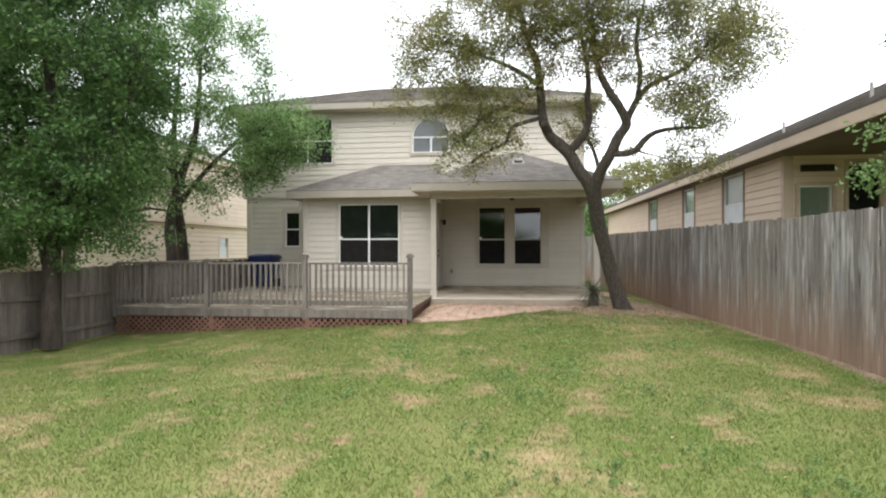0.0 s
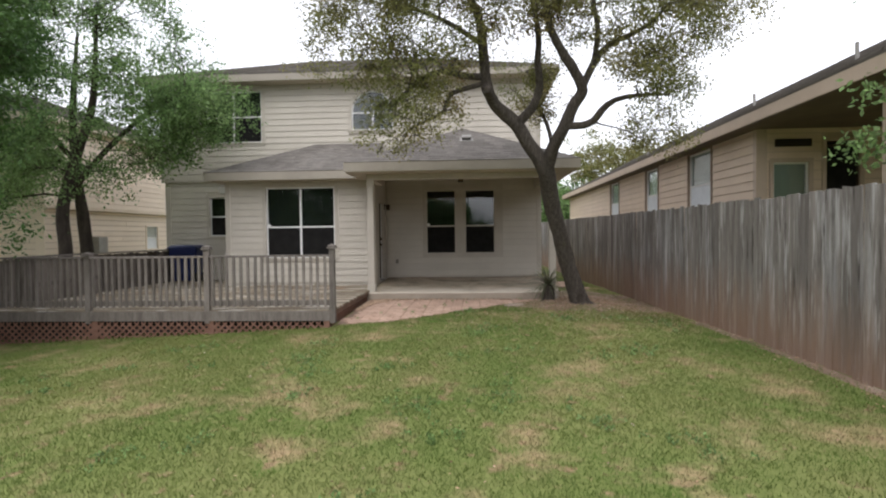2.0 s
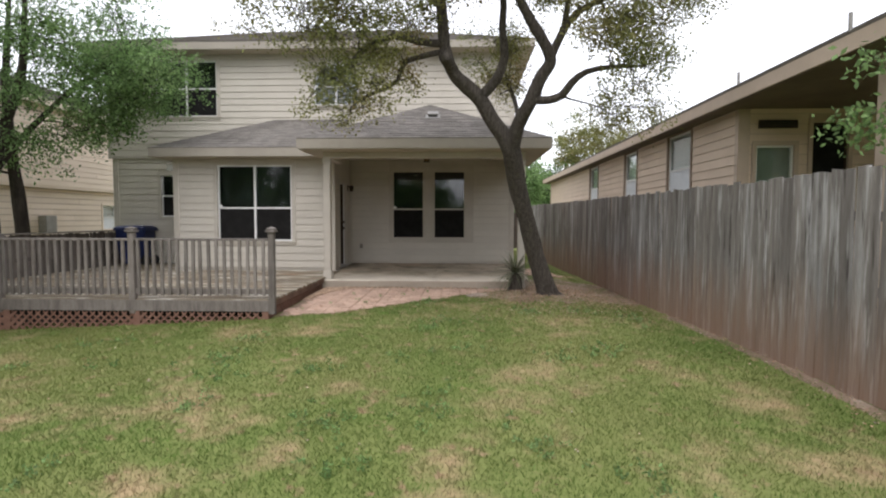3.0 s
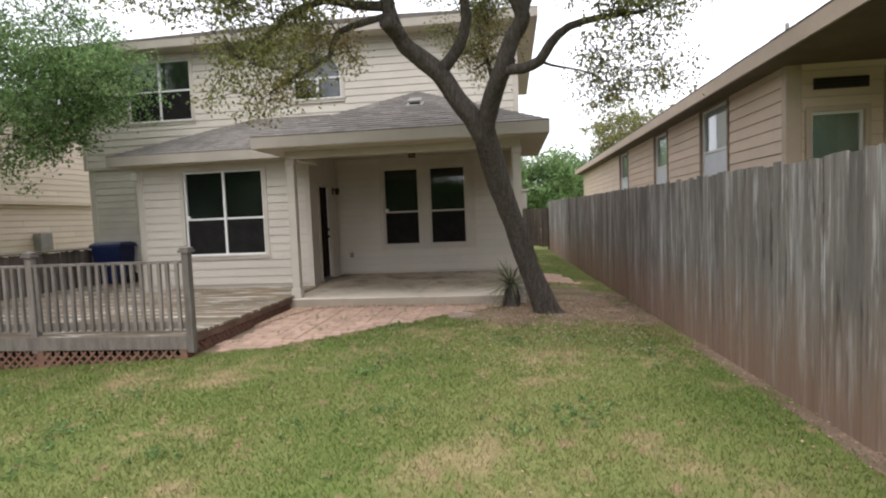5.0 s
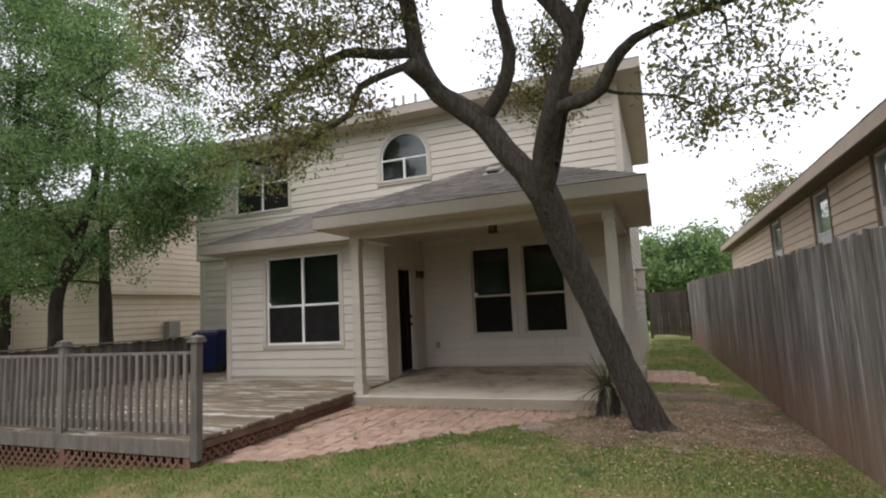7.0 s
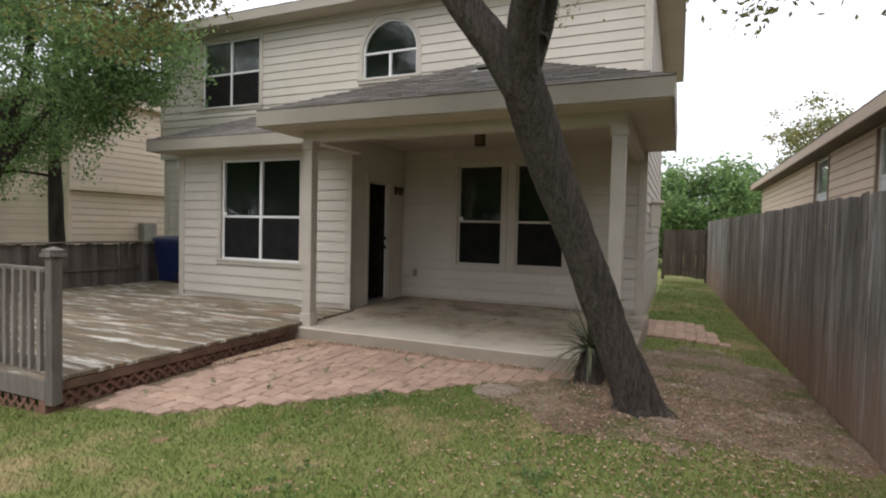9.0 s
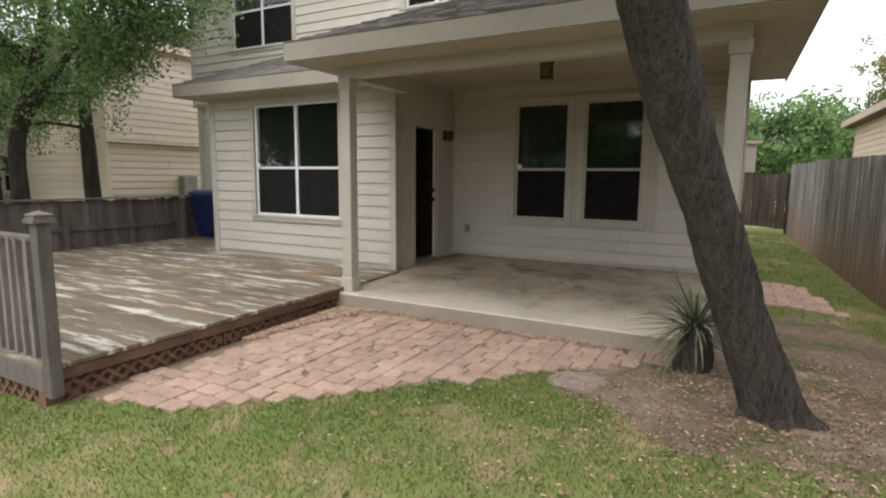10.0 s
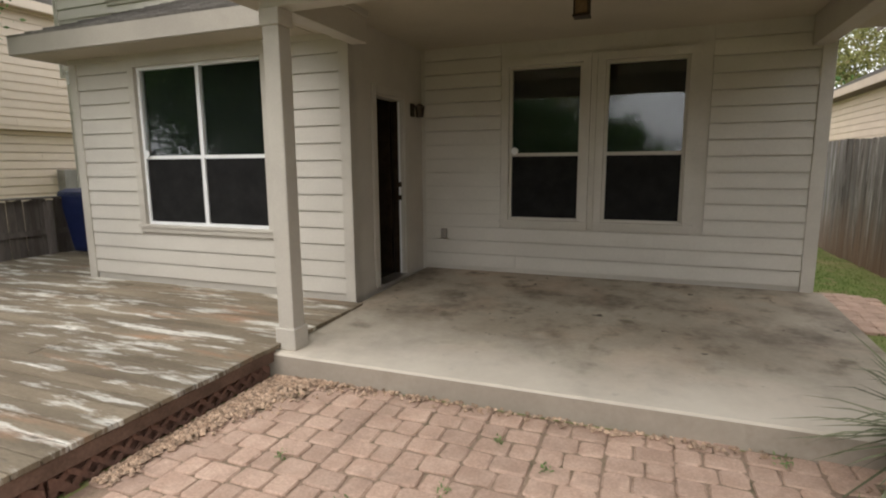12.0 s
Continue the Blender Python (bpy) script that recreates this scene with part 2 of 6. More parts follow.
def gather(house, rows):
    for ob, name in rows:
        adopt(house, ob, name)


def add_box(bm, x0, x1, y0, y1, z0, z1):
    vs = [bm.verts.new((x, y, z)) for z in (z0, z1) for x, y in ((x0, y0), (x1, y0), (x1, y1), (x0, y1))]
    for f in ((3, 2, 1, 0), (4, 5, 6, 7), (0, 1, 5, 4), (1, 2, 6, 5), (2, 3, 7, 6), (3, 0, 4, 7)):
        bm.faces.new([vs[i] for i in f])
    return vs


def box(x0, x1, y0, y1, z0, z1, bevel=0.0):
    bm = bmesh.new()
    add_box(bm, x0, x1, y0, y1, z0, z1)
    if bevel:
        bmesh.ops.bevel(bm, geom=bm.edges[:], offset=bevel, segments=1, affect="EDGES")
    return bm


def from_lists(name, verts, faces, material, parent=None, smooth=False):
    me = bpy.data.meshes.new(name)
    me.from_pydata(verts, [], faces)
    me.materials.append(material)
    if smooth:
        me.polygons.foreach_set("use_smooth", [True] * len(me.polygons))
    me.update()
    ob = new(name, me)
    ob.parent = parent
    return ob


def soft_noise(x, y, s):
    return noise.noise(Vector((x * s, y * s, 3.7)))


def ground_z(x, y):
    t = min(1.0, max(0.0, (y - 1.0) / 11.0))
    s = min(1.0, max(0.0, (y - 2.0) / 7.0))
    z = 0.20 + 0.18 * t * t * (3 - 2 * t) - 0.05 * s * s * (3 - 2 * s) * min(6.5, max(0.0, -0.5 - x))
    z -= 0.1 * min(1.0, max(0.0, (x - 3.9) / 1.1)) * min(1.0, max(0.0, (y - 7.0) / 4.0))
    d = math.hypot(x - 3.5, y - 11.25)
    return z + 0.07 * math.exp(-(d / 0.8) ** 2) + 0.012 * soft_noise(x, y, 0.8)


def fence_x(y):
    return 5.42 - 0.033 * (y - 6)
# ---- ground ----
def build_ground():
    vs, fs = [], []
    xs = [-400, -120, -40, -20, -14] + [-11 + 0.5 * i for i in range(42)] + [12, 16, 24, 45, 120, 400]
    ys = [-300, -80, -30, -16] + [-10 + 0.5 * i for i in range(82)] + [34, 45, 80, 200, 500]
    for y in ys:
        for x in xs:
            vs.append((x, y, ground_z(x, y)))
    w = len(xs)
    for j in range(len(ys) - 1):
        for i in range(w - 1):
            a = j * w + i
            fs.append((a, a + 1, a + 1 + w, a + w))
    g = from_lists("ground", vs, fs, SOIL, smooth=True)
    return tagged(g, "uneven lawn ground of soil and dry thatch with bare patches", "ground", kind="structure")


build_ground()


def bare_patch():
    """The dirt round the oak and along the fence, a few millimetres over the lawn's soil."""
    vs, fs = [], []
    rings, seg = 14, 120
    for j in range(rings + 1):
        for i in range(seg):
            a = 2 * math.pi * i / seg
            wob = 1 + 0.28 * soft_noise(math.cos(a) * 1.3, math.sin(a) * 1.3, 1.0) + 0.16 * soft_noise(math.cos(a) * 4, math.sin(a) * 4, 1.0) + 0.14 * soft_noise(math.cos(a) * 11, math.sin(a) * 11, 1.0)
            f = j / rings
            x = 3.75 + 1.75 * f * wob * math.cos(a)
            y = 11.9 + (1.55 if math.sin(a) < 0 else 2.8) * f * wob * math.sin(a)
            x = min(x, fence_x(y) - 0.02)
            inside = y > 12.4 and x < 3.28
            x = max(x, 3.28) if inside else x
            vs.append((x, y, ground_z(x, y) + (0.008 if j < rings - 1 else (0.0 if j < rings else -0.03))))
    for j in range(rings):
        for i in range(seg):
            k = (i + 1) % seg
            fs.append((j * seg + i, j * seg + k, (j + 1) * seg + k, (j + 1) * seg + i))
    tagged(from_lists("bare_dirt", vs, fs, DIRT, smooth=True), "bare dry dirt with leaf litter under the oak", "dirt", kind="structure")
    vs, fs = [], []
    for k in range(50):
        y = -6 + k * 0.32
        for dx, dz in ((-0.28 + 0.1 * soft_noise(y, 0, 1.1), -0.02), (-0.14, 0.008), (-0.02, 0.012)):
            x = fence_x(y) + dx
            vs.append((x, y, ground_z(x, y) + dz))
    for k in range(49):
        for i in range(2):
            a = k * 3 + i
            fs.append((a, a + 1, a + 4, a + 3))
    tagged(from_lists("dirt_strip", vs, fs, DIRT, smooth=True), "narrow strip of bare soil along the fence foot", "dirt", kind="structure")


bare_patch()


# ---- walls with openings, and lap siding ----
def wall_body(name, o, u, nrm, length, z0, z1, openings, thick, material, label):
    """A wall from o along u, thick behind its face, with the openings (u0, u1, z0, z1) cut through."""
    us = sorted({0, length, *[v for op in openings for v in op[:2]]})
    zs = sorted({z0, z1, *[v for op in openings for v in op[2:4]]})
    o, u, nrm = Vector(o), Vector(u), Vector(nrm)
    vs, fs, at = [], [], {}
    nu, nz_ = len(us) - 1, len(zs) - 1

    def solid(i, j):
        if not (0 <= i < nu and 0 <= j < nz_):
            return False
        um, zm = (us[i] + us[i + 1]) / 2, (zs[j] + zs[j + 1]) / 2
        return not any(op[0] < um < op[1] and op[2] < zm < op[3] for op in openings)

    def vert(i, j, k):
        if (i, j, k) not in at:
            at[i, j, k] = len(vs)
            q = o + u * us[i] - nrm * (thick * k)
            vs.append((q.x, q.y, zs[j]))
        return at[i, j, k]

    for i in range(nu):
        for j in range(nz_):
            if not solid(i, j):
                continue
            fs.append((vert(i, j, 0), vert(i + 1, j, 0), vert(i + 1, j + 1, 0), vert(i, j + 1, 0)))
            fs.append((vert(i, j + 1, 1), vert(i + 1, j + 1, 1), vert(i + 1, j, 1), vert(i, j, 1)))
            for di, dj, a, b in ((-1, 0, (i, j), (i, j + 1)), (1, 0, (i + 1, j + 1), (i + 1, j)), (0, -1, (i + 1, j), (i, j)), (0, 1, (i, j + 1), (i + 1, j + 1))):
                if not solid(i + di, j + dj):
                    fs.append((vert(*a, 0), vert(*b, 0), vert(*b, 1), vert(*a, 1)))
    ob = from_lists(name, vs, fs, material)
    return tagged(ob, label, "wall", kind="structure")


def clear_span(op, z):
    """The span that an opening blocks at height z."""
    if len(op) == 4:
        return (op[0], op[1]) if op[2] < z < op[3] else None
    u0, u1, za, zs, r = op
    c = (u0 + u1) / 2
    if za < z <= zs:
        return (u0, u1)
    if zs < z < zs + r:
        h = math.sqrt(r * r - (z - zs) ** 2)
        return (c - h, c + h)
    return None


def siding(wall, o, u, nrm, length, z0, z1, openings, material, step=0.172, name="siding_board", gap=0.015):
    """Lap boards, each thicker at its lower edge, hung on a wall."""
    o, u, nrm = Vector(o), Vector(u), Vector(nrm)
    z = z0
    k = 0
    while z < z1 - 0.03:
        za, zb = z, min(z + step + 0.012, z1)
        mid = (za + zb) / 2
        cuts = sorted(s for s in (clear_span(op, mid) for op in openings) if s)
        spans, at = [], 0.0
        for a, b in cuts:
            if a - at > 0.02:
                spans.append((at, a))
            at = max(at, b)
        if length - at > 0.02:
            spans.append((at, length))
        for a, b in spans:
            if b - a > 3.9:
                j = a + 1.2 + (k * 1.73) % (b - a - 2.4)
                pieces = [(a, j - 0.002), (j + 0.002, b)]
            else:
                pieces = [(a, b)]
            for a2, b2 in pieces:
                lo = [a2, b2]
                hi = [a2, b2]
                for op in openings:
                    if len(op) == 5:
                        for zz, ends in ((za, lo), (zb, hi)):
                            s = clear_span(op, zz)
                            if s:
                                if abs(b2 - clear_span(op, mid)[0] if clear_span(op, mid) else 9) < 0.01:
                                    ends[1] = s[0]
                                if abs(a2 - clear_span(op, mid)[1] if clear_span(op, mid) else 9) < 0.01:
                                    ends[0] = s[1]
                vs = []
                for (ends, zz, out) in ((lo, za + gap, 0.026), (hi, min(z + step, z1), 0.015)):
                    for uu in ends:
                        for d in (0.0005, out):
                            q = o + u * uu + nrm * d
                            vs.append((q.x, q.y, zz))
                # order: lo a in, lo a out, lo b in, lo b out, hi a in, hi a out, hi b in, hi b out
                fs = [(1, 3, 7, 5), (0, 2, 3, 1), (0, 1, 5, 4), (2, 6, 7, 3), (4, 5, 7, 6)]
                from_lists(name, vs, fs, material, wall)
        z += step
        k += 1


def window(name, o, u, nrm, u0, u1, z0, z1, label, columns=1, split=0.5, trim=0.09, arch=0.0, frame_mat=None, back=None, lower=None, sill=True, trim_mat=None):
    """A window in its opening: casing, frame, meeting rail, mullions, panes, and what stands behind them."""
    frame_mat, trim_mat = frame_mat or VINYL, trim_mat or TRIM
    near = back is not None
    back, lower = back or DARK_BACK, lower or SCREEN
    o, u, nrm = Vector(o), Vector(u), Vector(nrm)
    rootbm = bmesh.new()

    def bar(a, b, za, zb, d0, d1):
        vs = []
        for d in (d0, d1):
            for uu, zz in ((a, za), (b, za), (b, zb), (a, zb)):
                q = o + u * uu + nrm * d
                vs.append(rootbm.verts.new((q.x, q.y, zz)))
        for fc in ((0, 1, 2, 3), (7, 6, 5, 4), (0, 4, 5, 1), (1, 5, 6, 2), (2, 6, 7, 3), (3, 7, 4, 0)):
            rootbm.faces.new([vs[i] for i in fc])

    f = 0.035
    fd0, fd1 = -0.07, -0.012
    bar(u0, u1, z0, z0 + f, fd0, fd1)
    bar(u0, u0 + f, z0 + f, z1 - f, fd0, fd1)
    bar(u1 - f, u1, z0 + f, z1 - f, fd0, fd1)
    bar(u0, u1, z1 - f, z1, fd0, fd1)
    bmesh.ops.recalc_face_normals(rootbm, faces=rootbm.faces[:])
    root = tagged(part("window", rootbm, frame_mat), label)
    scene_places[root.name] = Vector((0, 0, 0))

    def piece(pname, a, b, za, zb, d0, d1, material, lab=""):
        d1 += 0.010 if d0 == 0.001 else 0.0
        bm = bmesh.new()
        vs = []
        for d in (d0, d1):
            for uu, zz in ((a, za), (b, za), (b, zb), (a, zb)):
                q = o + u * uu + nrm * d
                vs.append(bm.verts.new((q.x, q.y, zz)))
        for f in ((0, 1, 2, 3), (7, 6, 5, 4), (0, 4, 5, 1), (1, 5, 6, 2), (2, 6, 7, 3), (3, 7, 4, 0)):
            bm.faces.new([vs[i] for i in f])
        bmesh.ops.recalc_face_normals(bm, faces=bm.faces[:])
        return under(part(pname, bm, material, None, lab), root)

    def ring(pname, ra, rb, d0, d1, zs, material):
        bm = bmesh.new()
        c = (u0 + u1) / 2
        rows = []
        n = 28
        for i in range(n + 1):
            an = math.pi * i / n
            row = []
            for r, d in ((ra, d0), (rb, d0), (rb, d1), (ra, d1)):
                q = o + u * (c + r * math.cos(an)) + nrm * d
                row.append(bm.verts.new((q.x, q.y, zs + r * math.sin(an))))
            rows.append(row)
        for p, q in zip(rows, rows[1:]):
            for i in range(4):
                bm.faces.new((p[i], p[(i + 1) % 4], q[(i + 1) % 4], q[i]))
        bmesh.ops.recalc_face_normals(bm, faces=bm.faces[:])
        return under(part(pname, bm, material), root)

    def half_disc(pname, r, d, zs, material):
        bm = bmesh.new()
        c = (u0 + u1) / 2
        front, rear = [], []
        for i in range(29):
            an = math.pi * i / 28
            for lst, dd in ((front, d), (rear, d - 0.005)):
                q = o + u * (c + r * math.cos(an)) + nrm * dd
                lst.append(bm.verts.new((q.x, q.y, zs + r * math.sin(an))))
        bm.faces.new(front)
        bm.faces.new(rear[::-1])
        for i in range(29):
            k = (i + 1) % 29
            bm.faces.new((front[i], rear[i], rear[k], front[k]))
        bmesh.ops.recalc_face_normals(bm, faces=bm.faces[:])
        return under(part(pname, bm, material), root)

    if trim:
        if not arch:
            piece("head_casing", u0 - trim, u1 + trim, z1, z1 + trim, 0.001, 0.028, trim_mat)
        piece("side_casing", u0 - trim, u0, z0, z1 - 0.001, 0.001, 0.027, trim_mat)
        piece("side_casing", u1, u1 + trim, z0, z1 - 0.001, 0.001, 0.027, trim_mat)
        piece("apron", u0 - trim, u1 + trim, z0 - trim, z0 - 0.03, 0.001, 0.027, trim_mat)
        if sill:
            piece("window_sill", u0 - trim - 0.02, u1 + trim + 0.02, z0 - 0.03, z0, 0.001, 0.045, trim_mat)
    if arch:
        r = (u1 - u0) / 2
        ring("arched_frame", r - f, r, fd0, fd1, z1, frame_mat)
        if trim:
            ring("arched_casing", r, r + trim, 0.001, 0.028, z1, trim_mat)
        half_disc("pane", r - f, -0.04, z1, GLASS)
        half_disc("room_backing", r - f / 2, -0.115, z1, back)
    step = (u1 - u0) / columns
    for c in range(columns):
        a, b = u0 + c * step, u0 + (c + 1) * step
        if c:
            piece("mullion", a - 0.025, a + 0.025, z0 + f, z1 - f, fd0, fd1 - 0.002, frame_mat)
        zm = z0 + (z1 - z0) * split if split else None
        if zm:
            piece("meeting_rail", a + f * 0.7, b - f * 0.7, zm - 0.02, zm + 0.02, fd0, fd1 - 0.004, frame_mat)
            piece("pane", a + 0.02, b - 0.02, zm, z1 - 0.01, -0.045, -0.041, GLASS)
            piece("pane", a + 0.02, b - 0.02, z0 + 0.01, zm, -0.055, -0.051, GLASS)
            piece("insect_screen", a + 0.03, b - 0.03, z0 + f, zm - 0.02, -0.032, -0.030, lower)
        else:
            piece("pane", a + 0.02, b - 0.02, z0 + 0.01, z1 - 0.01, -0.045, -0.041, GLASS)
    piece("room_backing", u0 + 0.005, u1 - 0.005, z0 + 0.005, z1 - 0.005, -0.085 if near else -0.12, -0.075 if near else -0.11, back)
    return root


# our house: the rear wall, the family-room bump-out and the porch
BACK_Y, BUMP_Y = 15.57, 13.775
XL, XR = -7.72, 3.25
BX0, BX1 = -5.016, -1.158
X, Y = (1, 0, 0), (0, 1, 0)
S, E_, W_ = (0, -1, 0), (1, 0, 0), (-1, 0, 0)
T = 0.14

up_open = [(-6.46 - XL, -4.76 - XL, 4.63, 6.13), (-2.115 - XL, -0.905 - XL, 4.92, 5.44, 0.605)]
lo_open_l = [(-6.39 - XL, -5.88 - XL, 1.91, 3.06)]
pw_open = [(0.0 - BX1, 0.865 - BX1, 1.33, 3.16), (1.115 - BX1, 1.98 - BX1, 1.33, 3.16)]
bw_open = [(-3.98 - BX0, -2.18 - BX0, 1.33, 3.145)]
door_open = (14.30 - BUMP_Y, 15.0 - BUMP_Y, 0.66, 2.78)

UP0 = 3.52
house = thing("house", ((XL + XR) / 2, 18.9, 0.2), "cream two-storey house with lap siding and a covered porch", "house")
wall_up = wall_body("wall_upper_rear", (XL - 0.1, BACK_Y, 0), X, S, XR - XL + 0.1, UP0, 6.32, [(a[0] + 0.1, a[1] + 0.1, a[2], a[3] + (0.62 if len(a) == 5 else 0)) for a in up_open], T, TRIM, "upper rear wall of the cream two-storey house")
up2 = [(a[0] + 0.1, a[1] + 0.1, *a[2:]) for a in up_open]
grow = [(a[0] - 0.085, a[1] + 0.085, a[2] - 0.085, a[3] + 0.085) if len(a) == 4 else (a[0] - 0.08, a[1] + 0.08, a[2] - 0.085, a[3], a[4] + 0.08) for a in up2]


def arch_infill():
    """The wall between the arch and the square head of its opening."""
    vs, fs = [], []
    c, r, zs = -1.51, 0.605, 5.44
    n = 24
    for i in range(n + 1):
        an = math.pi * i / n
        for zz in (zs + r * math.sin(an), zs + 0.625):
            for y in (BACK_Y, BACK_Y + T):
                vs.append((c + r * math.cos(an), y, zz))
    for i in range(n):
        a = i * 4
        fs += [(a, a + 4, a + 6, a + 2), (a + 1, a + 3, a + 7, a + 5), (a, a + 1, a + 5, a + 4)]
    from_lists("arch_infill", vs, fs, TRIM, wall_up)


arch_infill()
wall_lo = wall_body("wall_lower_rear", (XL, BACK_Y + 0.03, 0), X, S, BX0 - XL, 0.2, UP0 + 0.01, lo_open_l, T, TRIM, "lower rear wall beside the bump-out")
wall_bump = wall_body("wall_bump_out", (BX0, BUMP_Y, 0), X, S, BX1 - BX0, 0.2, 3.45, bw_open, T, TRIM, "rear wall of the single-storey bump-out")
wall_bump_l = wall_body("wall_bump_out_side", (BX0, BACK_Y, 0), (0, -1, 0), W_, BACK_Y - BUMP_Y - 0.141, 0.2, 3.45, [], T, TRIM, "short side wall of the bump-out by the bin")
wall_porch = wall_body("wall_porch", (BX1, BACK_Y, 0), X, S, XR - BX1, 0.2, UP0, pw_open, T, TRIM, "shaded rear wall under the covered porch")
wall_door = wall_body("wall_porch_side", (BX1, BUMP_Y + 0.001, 0), Y, E_, BACK_Y - BUMP_Y, 0.2, 3.46, [door_open], T, TRIM, "smooth painted porch side wall with the open door")
wall_right = wall_body("wall_east", (XR, BACK_Y + 0.141, 0), Y, E_, 6.859, 0.2, 6.32, [], T, TRIM, "side wall of the house along the narrow side yard")
wall_left = wall_body("wall_west", (XL, BACK_Y + 7, 0), (0, -1, 0), W_, 7.0, 0.2, 6.32, [], T, TRIM, "far side wall of the house")
wall_front = wall_body("wall_front", (XR, BACK_Y + 7, 0), (-1, 0, 0), Y, XR - XL, 0.2, 6.32, [], T, TRIM, "front wall of the house, out of sight")


gather(house, [(w, "wall") for w in (wall_up, wall_lo, wall_bump, wall_bump_l, wall_porch, wall_door, wall_right, wall_left, wall_front)])


def rooms():
    bm = bmesh.new()
    add_box(bm, XL + 0.15, XR - 0.15, BACK_Y + 0.15, BACK_Y + 6.8, 0.55, 0.66)
    add_box(bm, BX0 + 0.15, BX1 - 0.145, BUMP_Y + 0.15, BACK_Y + 0.149, 0.55, 0.66)
    tagged(part("floor", bm, ROOM), "dim indoor floor beyond the open door", "floor", kind="structure")
    bm = bmesh.new()
    add_box(bm, -4.9, -4.8, BUMP_Y + 0.2, BACK_Y + 6.8, 0.66, 3.3)
    add_box(bm, -4.8, -1.3, 17.6, 17.7, 0.66, 3.3)
    tagged(part("wall_indoor", bm, ROOM), "unlit indoor wall beyond the open door", "wall", kind="structure")
    bm = bmesh.new()
    add_box(bm, XL + 0.15, XR - 0.15, BACK_Y + 0.15, BACK_Y + 6.8, 3.3, 3.4)
    add_box(bm, BX0 + 0.15, BX1 - 0.15, BUMP_Y + 0.15, BACK_Y + 0.14, 3.3, 3.4)
    tagged(part("ceiling_indoor", bm, ROOM), "dim indoor ceiling", "ceiling", kind="structure")


rooms()

c = 0.09
siding(wall_up, (XL - 0.1 + c, BACK_Y, 0), X, S, XR - XL + 0.1 - 2 * c, UP0 + 0.03, 6.2, [(a[0] - c, a[1] - c, *a[2:]) for a in grow], SIDING)
siding(wall_lo, (XL + c, BACK_Y + 0.03, 0), X, S, BX0 - XL - c - 0.03, 0.62, UP0 - 0.02, [(a[0] - 0.08 - c, a[1] + 0.08 - c, a[2] - 0.08, a[3] + 0.08) for a in lo_open_l], SIDING)
siding(wall_bump, (BX0 + c, BUMP_Y, 0), X, S, BX1 - BX0 - 2 * c, 0.68, 3.24, [(a[0] - 0.085 - c, a[1] + 0.085 - c, a[2] - 0.085, 3.3) for a in bw_open], SIDING)
siding(wall_bump_l, (BX0, BACK_Y - 0.02, 0), (0, -1, 0), W_, BACK_Y - BUMP_Y - c, 0.68, 3.24, [], SIDING)
siding(wall_porch, (BX1 + 0.06, BACK_Y, 0), X, S, XR - BX1 - 0.06 - c, 0.70, 3.44, [(1.0, 3.3, 1.24, 3.4)], SIDING)
siding(wall_right, (XR, BACK_Y + c, 0), Y, E_, 6.8, 0.6, 6.2, [], SIDING)


def trims():
    """Corner boards, friezes and bands, each a strip of its own."""
    rows = [
        ("corner_board", XL - 0.1, XL - 0.1 + c, BACK_Y - 0.034, BACK_Y, UP0, 6.3), ("corner_board", XR - c, XR + 0.036, BACK_Y - 0.036, BACK_Y - 0.001, 0.3, 6.3),
        ("corner_board", XR + 0.001, XR + 0.036, BACK_Y, BACK_Y + c, 0.3, 6.3),
        ("corner_board", XL, XL + c, BACK_Y - 0.006, BACK_Y + 0.03, 0.5, UP0 - 0.021), ("corner_board", BX0 - 0.035, BX0 + c, BUMP_Y - 0.036, BUMP_Y - 0.001, 0.60, 3.3),
        ("corner_board", BX1 - c, BX1 + 0.024, BUMP_Y - 0.036, BUMP_Y - 0.001, 0.60, 3.3), ("corner_board", BX0 - 0.035, BX0 - 0.001, BUMP_Y, BUMP_Y + c, 0.60, 3.3),
        ("band_board", XL - 0.1, BX0 - 0.3, BACK_Y - 0.036, BACK_Y - 0.001, UP0 - 0.02, UP0 + 0.028),
        ("frieze_board", XL - 0.1, XR, BACK_Y - 0.03, BACK_Y - 0.006, 6.2, 6.33), ("frieze_board", BX0, BX1, BUMP_Y - 0.04, BUMP_Y - 0.004, 3.235, 3.3),
        ("window_mull_cover", 0.957, 1.023, BACK_Y - 0.024, BACK_Y - 0.001, 1.25, 3.25),
    ]
    for nm, x0, x1, y0, y1, z0, z1 in rows:
        adopt(house, part(nm, box(x0, x1, y0, y1, z0, z1, 0.003), TRIM), nm)


trims()

adopt(house, window("window", (0, BUMP_Y, 0), X, S, -3.98, -2.18, 1.33, 3.145, "wide white-framed twin window with dark glass and a security tag", 2, 0.435), "window")
adopt(house, window("window", (0, BACK_Y, 0), X, S, 0.0, 0.865, 1.33, 3.16, "tall single-hung porch window with a dark screened lower half", 1, 0.435, frame_mat=TRIM), "window")
adopt(house, window("window", (0, BACK_Y, 0), X, S, 1.115, 1.98, 1.33, 3.16, "tall single-hung porch window reflecting trees and sky", 1, 0.435, frame_mat=TRIM), "window")
adopt(house, window("window", (0, BACK_Y, 0), X, S, -6.46, -4.76, 4.63, 6.13, "upstairs twin window with white frames and dark glass", 2, 0.5), "window")
adopt(house, window("window", (0, BACK_Y, 0), X, S, -2.115, -0.905, 4.92, 5.44, "upstairs half-round arched window with white frame", 2, 0, arch=0.6), "window")
